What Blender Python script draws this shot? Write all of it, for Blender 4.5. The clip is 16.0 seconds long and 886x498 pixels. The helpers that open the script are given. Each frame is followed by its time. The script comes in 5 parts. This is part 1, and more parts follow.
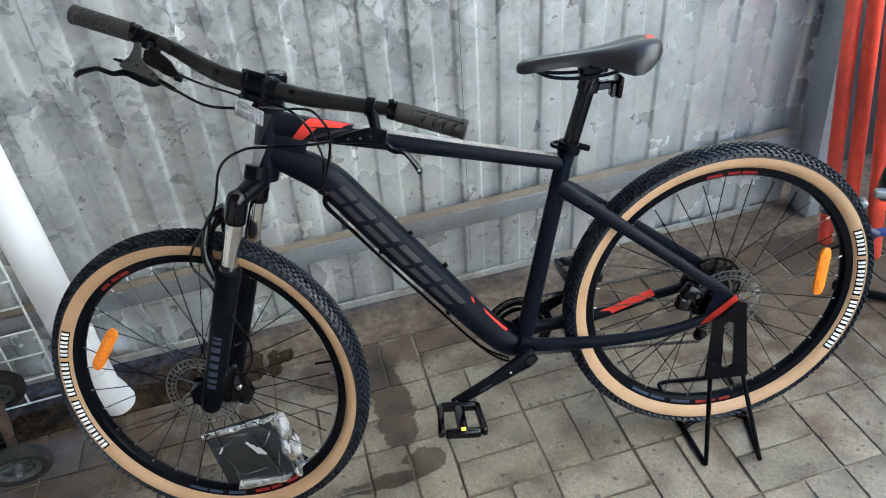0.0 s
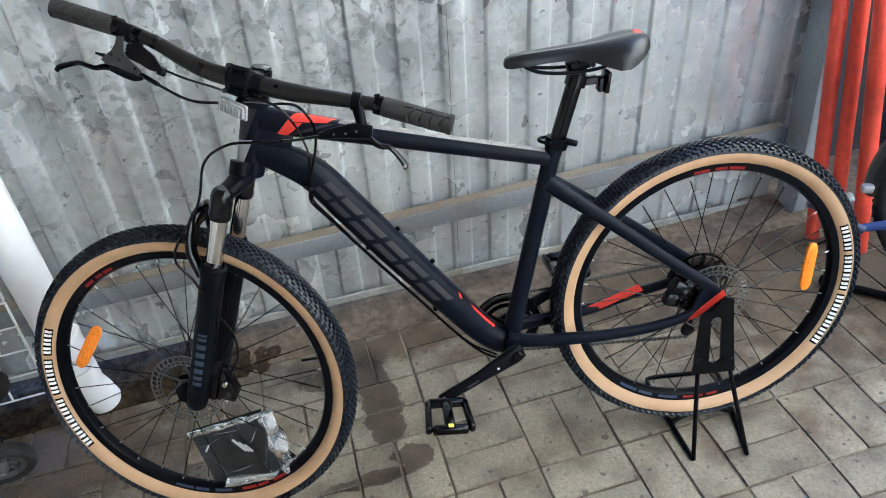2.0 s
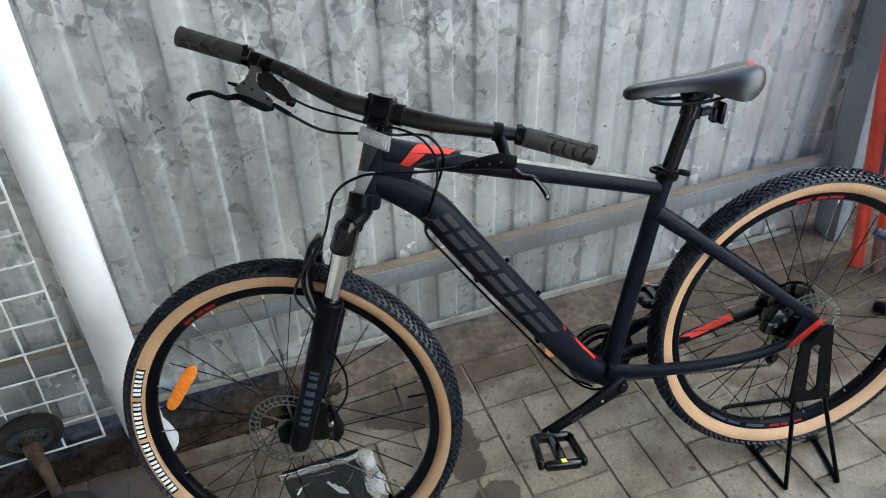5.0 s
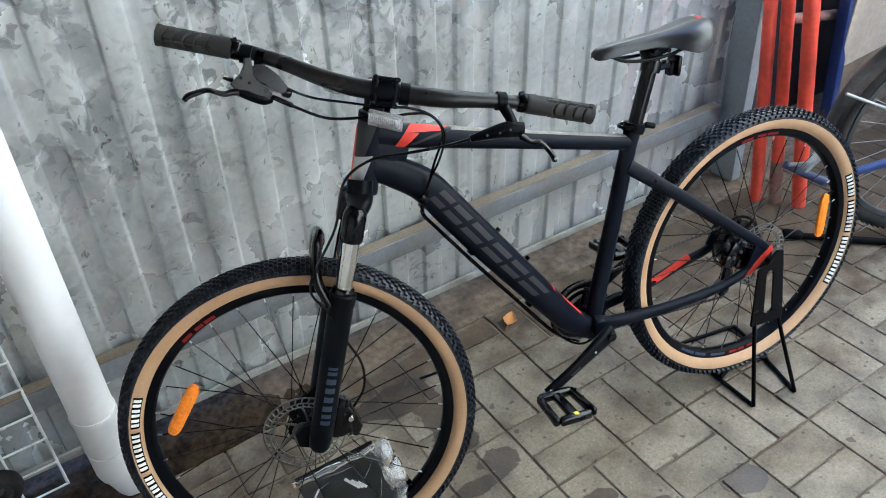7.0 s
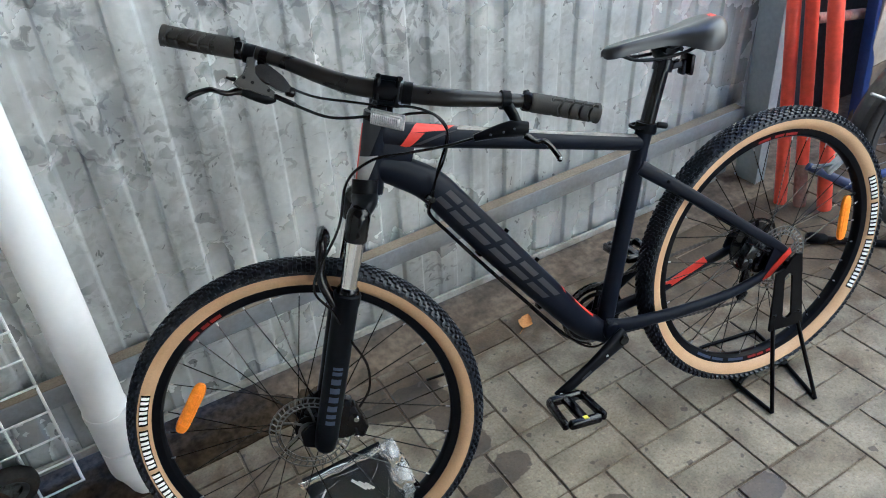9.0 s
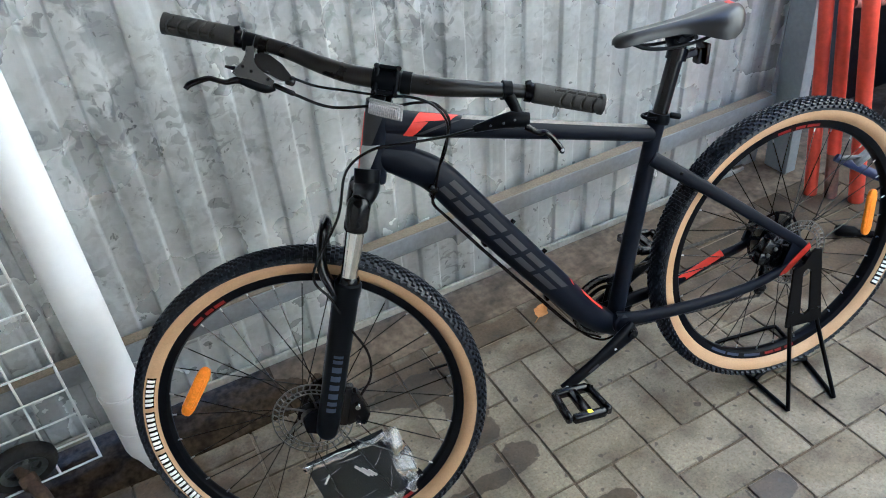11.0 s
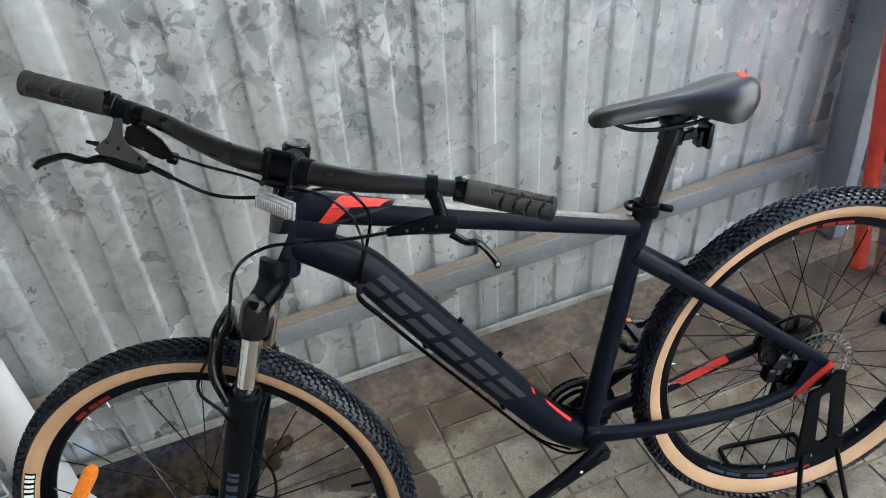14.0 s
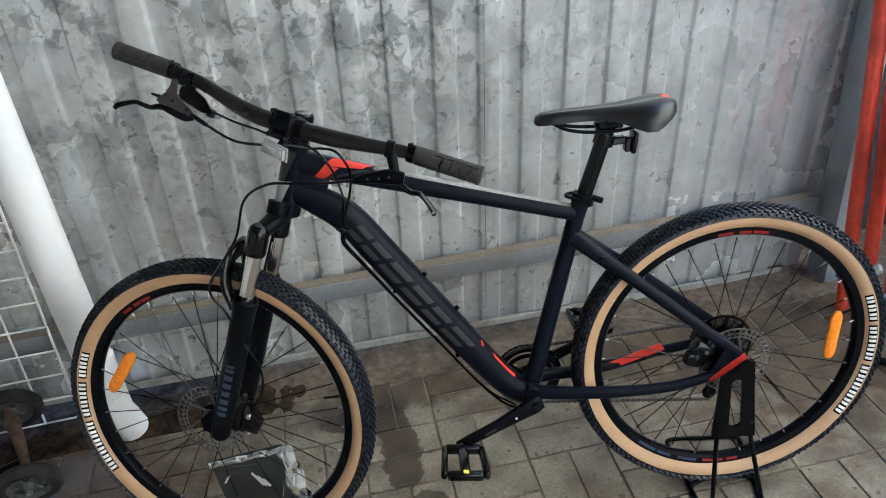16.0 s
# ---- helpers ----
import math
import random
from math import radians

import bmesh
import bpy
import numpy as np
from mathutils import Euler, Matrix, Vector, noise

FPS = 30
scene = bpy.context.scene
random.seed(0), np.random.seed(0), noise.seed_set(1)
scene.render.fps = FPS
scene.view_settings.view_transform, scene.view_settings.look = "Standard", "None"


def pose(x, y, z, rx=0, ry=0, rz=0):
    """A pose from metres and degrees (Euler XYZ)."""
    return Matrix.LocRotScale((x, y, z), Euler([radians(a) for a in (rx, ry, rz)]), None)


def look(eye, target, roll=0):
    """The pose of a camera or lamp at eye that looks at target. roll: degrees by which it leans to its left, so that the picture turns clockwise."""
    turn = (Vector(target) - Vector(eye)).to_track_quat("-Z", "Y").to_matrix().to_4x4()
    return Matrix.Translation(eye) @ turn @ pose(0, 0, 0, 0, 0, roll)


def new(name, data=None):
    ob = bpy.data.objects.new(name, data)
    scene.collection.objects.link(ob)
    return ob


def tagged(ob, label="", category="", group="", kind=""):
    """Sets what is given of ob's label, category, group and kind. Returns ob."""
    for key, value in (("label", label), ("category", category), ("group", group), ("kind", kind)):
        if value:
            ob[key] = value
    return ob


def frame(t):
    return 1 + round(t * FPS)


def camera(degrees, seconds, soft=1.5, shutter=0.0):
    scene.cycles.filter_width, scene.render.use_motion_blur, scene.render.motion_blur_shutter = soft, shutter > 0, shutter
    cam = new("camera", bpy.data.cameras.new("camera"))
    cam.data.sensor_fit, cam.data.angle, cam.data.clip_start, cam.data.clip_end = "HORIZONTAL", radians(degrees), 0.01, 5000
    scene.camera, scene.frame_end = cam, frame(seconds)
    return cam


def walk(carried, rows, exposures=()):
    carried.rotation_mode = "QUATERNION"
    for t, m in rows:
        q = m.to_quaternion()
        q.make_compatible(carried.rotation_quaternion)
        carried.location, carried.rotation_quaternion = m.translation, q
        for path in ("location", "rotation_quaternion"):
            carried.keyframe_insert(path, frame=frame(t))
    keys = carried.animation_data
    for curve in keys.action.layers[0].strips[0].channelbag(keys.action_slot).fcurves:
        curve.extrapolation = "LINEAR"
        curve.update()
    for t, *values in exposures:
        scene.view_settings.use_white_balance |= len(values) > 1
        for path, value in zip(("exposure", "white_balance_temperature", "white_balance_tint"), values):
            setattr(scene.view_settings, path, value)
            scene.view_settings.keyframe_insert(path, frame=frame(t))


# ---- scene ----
cam = camera(59.8, 16.0, 1.0)
PATH = [
    (0, (0.088, -0.01, 1.505), (0.37, 1.601, 0.354), -8.1),
    (0.5, (0.05, -0.005, 1.509), (0.275, 1.619, 0.364), -8.3),
    (1, (0.05, -0.003, 1.511), (0.255, 1.626, 0.369), -8.1),
    (1.5, (0.062, -0.002, 1.505), (0.322, 1.607, 0.346), -7.9),
    (2, (0.095, -0.004, 1.501), (0.399, 1.593, 0.337), -7.7),
    (2.5, (0.097, -0.003, 1.498), (0.434, 1.591, 0.337), -7.8),
    (3, (0.083, -0.003, 1.506), (0.398, 1.606, 0.361), -7.4),
    (3.5, (0.014, 0.001, 1.515), (0.326, 1.625, 0.39), -6.8),
    (4, (-0.072, 0.0, 1.515), (0.282, 1.63, 0.411), -5.3),
    (4.2, (-0.108, 0.01, 1.521), (0.245, 1.642, 0.419), -5.1),
    (6.3, (-0.414, 0.221, 1.508), (0.34, 1.671, 0.356), -6.7),
    (6.5, (-0.46, 0.219, 1.511), (0.325, 1.646, 0.351), -6.5),
    (7, (-0.47, 0.205, 1.522), (0.311, 1.639, 0.366), -6.2),
    (7.5, (-0.451, 0.194, 1.513), (0.299, 1.652, 0.368), -6.6),
    (8, (-0.439, 0.192, 1.518), (0.294, 1.664, 0.38), -7.0),
    (8.5, (-0.43, 0.187, 1.516), (0.293, 1.666, 0.38), -7.2),
    (9, (-0.429, 0.184, 1.506), (0.287, 1.664, 0.368), -7.5),
    (9.5, (-0.433, 0.184, 1.504), (0.268, 1.666, 0.359), -7.6),
    (11.8, (-0.331, 0.141, 1.508), (0.249, 1.657, 0.34), -8.9),
    (12, (-0.332, 0.136, 1.503), (0.25, 1.664, 0.352), -8.8),
    (12.5, (-0.298, 0.145, 1.494), (0.226, 1.683, 0.328), -9.1),
    (13, (-0.233, 0.235, 1.48), (0.342, 1.731, 0.283), -8.0),
    (13.5, (-0.138, 0.333, 1.488), (0.486, 1.807, 0.288), -7.4),
    (14, (-0.028, 0.358, 1.496), (0.421, 1.912, 0.32), -8.2),
    (14.5, (0.101, 0.294, 1.495), (0.316, 1.929, 0.363), -7.9),
    (15, (0.152, 0.197, 1.506), (0.345, 1.867, 0.424), -6.8),
    (15.5, (0.115, 0.064, 1.506), (0.346, 1.753, 0.461), -6.1),
    (16, (0.103, -0.056, 1.508), (0.349, 1.638, 0.475), -6.0),
]
walk(cam, [(t, look(eye, target, roll)) for t, eye, target, roll in PATH], [(0, 3.3, 4370, 10), (3, 3.36, 4400, 12), (4.2, 3.15, 4400, 10), (6.5, 3.31, 4370, 11), (9, 3.23, 4370, 11), (12, 3.35, 4360, 11), (13.2, 3.49, 4450, 13), (14.5, 3.09, 4470, 11), (16, 2.96, 4510, 11)])

# ---------------------------------------------------------------- light
world = bpy.data.worlds.new("sky")
scene.world = world
world.use_nodes = True
wn = world.node_tree.nodes
wl = world.node_tree.links
SUN_EL, SUN_AZ = radians(46), radians(212)  # azimuth from +x towards -y: the sun stands behind the fence
sky = wn.new("ShaderNodeTexSky")
sky.sky_type = "NISHITA"
sky.sun_disc = False
sky.sun_elevation = SUN_EL
sky.sun_rotation = radians(90) + SUN_AZ
wl.new(sky.outputs[0], wn["Background"].inputs[0])
wn["Background"].inputs[1].default_value = 0.11
sun = new("sun", bpy.data.lights.new("sun", "SUN"))
sun.data.energy = 5.0
sun.data.angle = radians(0.6)
sun.data.color = (1.0, 0.95, 0.88)
sun_dir = Vector((math.cos(SUN_EL) * math.cos(SUN_AZ), -math.cos(SUN_EL) * math.sin(SUN_AZ), math.sin(SUN_EL)))
sun.matrix_world = look(sun_dir * 20, (0, 0, 0))


# ---------------------------------------------------------------- materials
def pbr(name, col, rough=0.5, metal=0.0, var=0.12, scale=6.0, fine=90.0, bump=0.0, second=None, amount=0.5, per_object=0.0,
        rough_var=0.1, coat=0.0, spec=0.5):
    """A painted or natural surface: two scales of noise in the colour, a second colour in patches, fine relief."""
    m = bpy.data.materials.new(name)
    m.use_nodes = True
    n, l = m.node_tree.nodes, m.node_tree.links
    b = n["Principled BSDF"]
    b.inputs["Metallic"].default_value = metal
    b.inputs["Coat Weight"].default_value = coat
    b.inputs["Coat Roughness"].default_value = 0.12
    b.inputs["Specular IOR Level"].default_value = spec
    tc = n.new("ShaderNodeTexCoord")
    big = n.new("ShaderNodeTexNoise")
    big.inputs["Scale"].default_value = scale
    big.inputs["Detail"].default_value = 6
    small = n.new("ShaderNodeTexNoise")
    small.inputs["Scale"].default_value = fine
    small.inputs["Detail"].default_value = 4
    for t in (big, small):
        l.new(tc.outputs["Object"], t.inputs["Vector"])
    mix = n.new("ShaderNodeMix")
    mix.data_type = "RGBA"
    mix.inputs["A"].default_value = (*col, 1)
    mix.inputs["B"].default_value = (*(second or [c * 0.6 for c in col]), 1)
    ramp = n.new("ShaderNodeMapRange")
    ramp.inputs["From Min"].default_value = 0.45
    ramp.inputs["From Max"].default_value = 0.68
    ramp.inputs["To Max"].default_value = amount
    l.new(big.outputs["Fac"], ramp.inputs["Value"])
    l.new(ramp.outputs[0], mix.inputs["Factor"])
    hsv = n.new("ShaderNodeHueSaturation")
    l.new(mix.outputs["Result"], hsv.inputs["Color"])
    val = n.new("ShaderNodeMapRange")
    val.inputs["From Min"].default_value = 0.3
    val.inputs["From Max"].default_value = 0.7
    val.inputs["To Min"].default_value = 1 - var
    val.inputs["To Max"].default_value = 1 + var
    l.new(small.outputs["Fac"], val.inputs["Value"])
    if per_object:
        info = n.new("ShaderNodeObjectInfo")
        pr = n.new("ShaderNodeMapRange")
        pr.inputs["To Min"].default_value = 1 - per_object
        pr.inputs["To Max"].default_value = 1 + per_object
        l.new(info.outputs["Random"], pr.inputs["Value"])
        mul = n.new("ShaderNodeMath")
        mul.operation = "MULTIPLY"
        l.new(val.outputs[0], mul.inputs[0])
        l.new(pr.outputs[0], mul.inputs[1])
        l.new(mul.outputs[0], hsv.inputs["Value"])
    else:
        l.new(val.outputs[0], hsv.inputs["Value"])
    l.new(hsv.outputs["Color"], b.inputs["Base Color"])
    rr = n.new("ShaderNodeMapRange")
    rr.inputs["To Min"].default_value = max(0.02, rough - rough_var)
    rr.inputs["To Max"].default_value = min(1, rough + rough_var)
    l.new(big.outputs["Fac"], rr.inputs["Value"])
    l.new(rr.outputs[0], b.inputs["Roughness"])
    if bump:
        bp = n.new("ShaderNodeBump")
        bp.inputs["Strength"].default_value = bump
        bp.inputs["Distance"].default_value = 0.002
        l.new(small.outputs["Fac"], bp.inputs["Height"])
        l.new(bp.outputs[0], b.inputs["Normal"])
    return m


PAINT = pbr("black satin paint", (0.0044, 0.0058, 0.0112), 0.36, 0.0, 0.06, 8, 400, 0.02, rough_var=0.05, spec=0.10)
BLACK = pbr("black anodised metal", (0.0034, 0.0040, 0.0054), 0.32, 0.0, 0.1, 20, 300, 0.02, spec=0.07)
BARMETAL = pbr("black bar finish", (0.0080, 0.0075, 0.0073), 0.30, 0.0, 0.08, 20, 300, 0.02, spec=0.36)
GLOSS = pbr("gloss black plastic", (0.0025, 0.0025, 0.003), 0.16, 0.0, 0.1, 20, 200, spec=0.32)
POSTGLOSS = pbr("gloss black post", (0.003, 0.003, 0.003), 0.10, 0.0, 0.1, 20, 200, rough_var=0.03, spec=0.25)
LEVERGREY = pbr("dark grey lever body", (0.030, 0.029, 0.027), 0.40, 0.0, 0.1, 20, 300, 0.03, spec=0.2)
RUBBER = pbr("tyre rubber", (0.0075, 0.0095, 0.0145), 0.40, 0.0, 0.2, 12, 250, 0.15, (0.012, 0.013, 0.016), 0.35, spec=0.34)
TAN = pbr("tan sidewall rubber", (0.45, 0.292, 0.155), 0.62, 0.0, 0.08, 9, 300, 0.1, (0.37, 0.22, 0.10), 0.6)
GRIP = pbr("grip rubber", (0.030, 0.0285, 0.0255), 0.58, 0.0, 0.15, 20, 500, 0.2, spec=0.25)
SADDLE = pbr("saddle vinyl", (0.0070, 0.0072, 0.0080), 0.34, 0.0, 0.06, 10, 700, 0.04, spec=0.45)
CHROME = pbr("polished chrome", (0.75, 0.74, 0.72), 0.12, 1.0, 0.03, 12, 200, rough_var=0.05)
STEEL = pbr("brushed rotor steel", (0.18, 0.172, 0.158), 0.36, 1.0, 0.2, 30, 300)
NIPPLE = pbr("plated nipple", (0.42, 0.41, 0.40), 0.3, 0.6, 0.1, 30, 300)
DARKSTEEL = pbr("dark chain steel", (0.030, 0.023, 0.016), 0.45, 0.0, 0.4, 30, 300, spec=0.35)
RED = pbr("red decal", (0.66, 0.045, 0.022), 0.38, 0.0, 0.05, 10, 200, spec=0.3)
RIMRED = pbr("red rim print", (0.22, 0.016, 0.012), 0.4, 0.0, 0.1, 30, 200, spec=0.2)
GREY = pbr("grey decal", (0.040, 0.039, 0.042), 0.45, 0.0, 0.05, 10, 200, spec=0.15)
SATIN = pbr("grey satin panel", (0.030, 0.031, 0.033), 0.42, 0.0, 0.05, 10, 200, spec=0.25)
FORKPRINT = pbr("blue grey fork print", (0.040, 0.049, 0.072), 0.45, 0.0, 0.05, 10, 200, spec=0.15)
SILVER = pbr("silver decal", (0.36, 0.36, 0.36), 0.35, 0.1, 0.05, 10, 200)
# pale base colour paints the highlight on a clear strip
SHEENSTRIP = pbr("clear strip with painted sheen", (0.20, 0.185, 0.17), 0.16, 0.0, 0.2, 30, 200, spec=0.7)
WHITE = pbr("white print", (0.78, 0.78, 0.76), 0.5, 0.0, 0.05, 10, 200)
BLUEPRINT = pbr("blue grey print", (0.045, 0.055, 0.10), 0.5, 0.0, 0.05, 10, 200, spec=0.2)
ORANGE = pbr("orange reflector plastic", (0.84, 0.25, 0.003), 0.3, 0.0, 0.12, 60, 300, spec=0.2)
CLEAR = pbr("clear reflector plastic", (0.40, 0.40, 0.41), 0.2, 0.45, 0.3, 80, 400, coat=0.3)
REDLENS = pbr("dark reflector plastic", (0.008, 0.004, 0.004), 0.2, 0.0, 0.1, 60, 300, spec=0.2)
YELLOW = pbr("yellow sticker", (0.80, 0.72, 0.03), 0.5)
CABLE = pbr("cable sheath", (0.003, 0.003, 0.003), 0.25, 0.0, 0.05, spec=0.25)
STAND = pbr("black powder coat", (0.0032, 0.0032, 0.0036), 0.42, 0.0, 0.15, 25, 300, 0.05, spec=0.07)
REDPIPE = pbr("red pipe paint", (0.64, 0.068, 0.030), 0.42, 0.0, 0.12, 7, 60, 0.1, (0.25, 0.03, 0.02), 0.6)
DIRTYPIPE = pbr("muddy pipe end and shaded bar", (0.20, 0.12, 0.09), 0.85, 0.0, 0.25, 10, 90, 0.3, (0.33, 0.07, 0.05), 0.7)
POSTGREY = pbr("blue grey post paint", (0.30, 0.335, 0.37), 0.45, 0.0, 0.08, 5, 60, 0.08, (0.21, 0.225, 0.245), 0.5)
PVC = pbr("white pvc", (0.80, 0.80, 0.82), 0.38, 0.0, 0.02, 3, 40, 0.0, (0.70, 0.69, 0.68), 0.35)
WIREWHITE = pbr("white wire coating", (0.82, 0.83, 0.83), 0.4, 0.0, 0.08, 15, 200, 0.05, (0.62, 0.58, 0.52), 0.5)
RUST = pbr("rusty steel", (0.065, 0.040, 0.026), 0.8, 0.2, 0.3, 14, 120, 0.4, (0.14, 0.10, 0.06), 0.5)
OLDRUBBER = pbr("old black rubber", (0.016, 0.0155, 0.015), 0.8, 0.0, 0.25, 18, 160, 0.3, (0.050, 0.045, 0.038), 0.5, spec=0.25)
OLDHUB = pbr("tarnished hub metal", (0.085, 0.09, 0.082), 0.5, 0.3, 0.25, 25, 160, 0.3, (0.035, 0.033, 0.03), 0.7)
OLDRIM = pbr("dull dark rim", (0.05, 0.05, 0.052), 0.5, 0.2, 0.2, 20, 160, 0.2)
ZINC = pbr("dull zinc", (0.36, 0.37, 0.37), 0.5, 0.7, 0.15, 20, 160, 0.2, (0.2, 0.19, 0.17), 0.6)
CONCRETE = pbr("dusty concrete", (0.135, 0.104, 0.070), 0.92, 0.0, 0.36, 10, 50, 1.0, (0.055, 0.042, 0.029), 0.95)
SOIL = pbr("damp soil", (0.040, 0.028, 0.017), 0.95, 0.0, 0.6, 16, 60, 1.0, (0.013, 0.009, 0.006), 0.9, spec=0.1)
JOINT = pbr("sandy joint", (0.095, 0.070, 0.044), 0.95, 0.0, 0.35, 3.4, 200, 0.5, (0.30, 0.25, 0.18), 0.9)
GUARD = pbr("dusty black plastic", (0.010, 0.010, 0.010), 0.35, 0.0, 0.3, 12, 90, 0.1, (0.10, 0.085, 0.06), 0.75)
LEAFY = pbr("dry leaf", (0.48, 0.22, 0.05), 0.7, 0.0, 0.2, 60, 300, 0.2)
BLUEPAINT = pbr("blue paint", (0.022, 0.042, 0.17), 0.45, 0.0, 0.15, 8, 90, 0.05)
NAVY = pbr("navy frame paint", (0.02, 0.028, 0.085), 0.35, 0.0, 0.1, 8, 90)
BROWN = pbr("dark brown board", (0.16, 0.125, 0.085), 0.85, 0.0, 0.2, 6, 80, 0.2, (0.08, 0.06, 0.045), 0.7)
BEIGE = pbr("beige board", (0.42, 0.36, 0.29), 0.7, 0.0, 0.1, 4, 60, 0.1, (0.30, 0.26, 0.21), 0.6)
SUNLITBOARD = pbr("sunlit tone of the board", (0.66, 0.60, 0.44), 0.7, 0.0, 0.08, 4, 60, 0.1)
DARKWALL = pbr("plain dark panel", (0.045, 0.045, 0.05), 0.8, 0.0, 0.2, 5, 60, 0.2)
ROOFING = pbr("unseen roof and wall boards", (0.20, 0.155, 0.11), 0.8, 0.0, 0.15, 4, 40, 0.2, (0.13, 0.10, 0.07), 0.7)
# warm cream for the unseen walls that bounce sunlight
BOUNCEWALL = pbr("unseen cream bounce wall", (0.86, 0.72, 0.46), 0.9, 0.0, 0.1, 2, 40, 0.3)
RENDERED = pbr("unseen side wall plaster", (0.45, 0.42, 0.38), 0.9, 0.0, 0.1, 2, 40, 0.3)
YARD = pbr("pale yard paving", (0.42, 0.395, 0.35), 0.9, 0.0, 0.15, 1.5, 60, 0.4)
SILLPAINT = pbr("pale sill paint", (0.30, 0.29, 0.265), 0.6, 0.0, 0.15, 10, 90, 0.2, (0.17, 0.15, 0.12), 0.85)
RAILPAINT = pbr("rail paint", (0.19, 0.20, 0.215), 0.55, 0.1, 0.1, 6, 90, 0.1, (0.15, 0.14, 0.125), 0.7)
DUST = pbr("dust layer", (0.195, 0.163, 0.118), 0.95, 0.0, 0.22, 12, 200, 0.4, (0.15, 0.122, 0.088), 0.8)
BAGBLACK = pbr("black printed pouch", (0.0095, 0.013, 0.0165), 0.36, 0.0, 0.15, 20, 200, 0.1, (0.016, 0.020, 0.025), 0.6)


def film_material(name, milk):
    m = bpy.data.materials.new(name)
    m.use_nodes = True
    n, l = m.node_tree.nodes, m.node_tree.links
    out = n["Material Output"]
    glossy = n.new("ShaderNodeBsdfGlossy")
    glossy.inputs["Roughness"].default_value = 0.12
    glossy.inputs["Color"].default_value = (0.9, 0.92, 0.95, 1)
    clear = n.new("ShaderNodeBsdfTransparent")
    milky = n.new("ShaderNodeBsdfDiffuse")
    milky.inputs["Color"].default_value = (0.75, 0.77, 0.8, 1)
    lw = n.new("ShaderNodeFresnel")
    lw.inputs["IOR"].default_value = 1.5
    m1, m2 = n.new("ShaderNodeMixShader"), n.new("ShaderNodeMixShader")
    m1.inputs[0].default_value = milk
    l.new(clear.outputs[0], m1.inputs[1])
    l.new(milky.outputs[0], m1.inputs[2])
    l.new(lw.outputs[0], m2.inputs[0])
    l.new(m1.outputs[0], m2.inputs[1])
    l.new(glossy.outputs[0], m2.inputs[2])
    l.new(m2.outputs[0], out.inputs["Surface"])
    return m


# milk adds diffuse white in place of the reflections the film lacks
FILM = film_material("clear plastic film", 0.016)
FOLDS = film_material("gathered plastic film", 0.30)


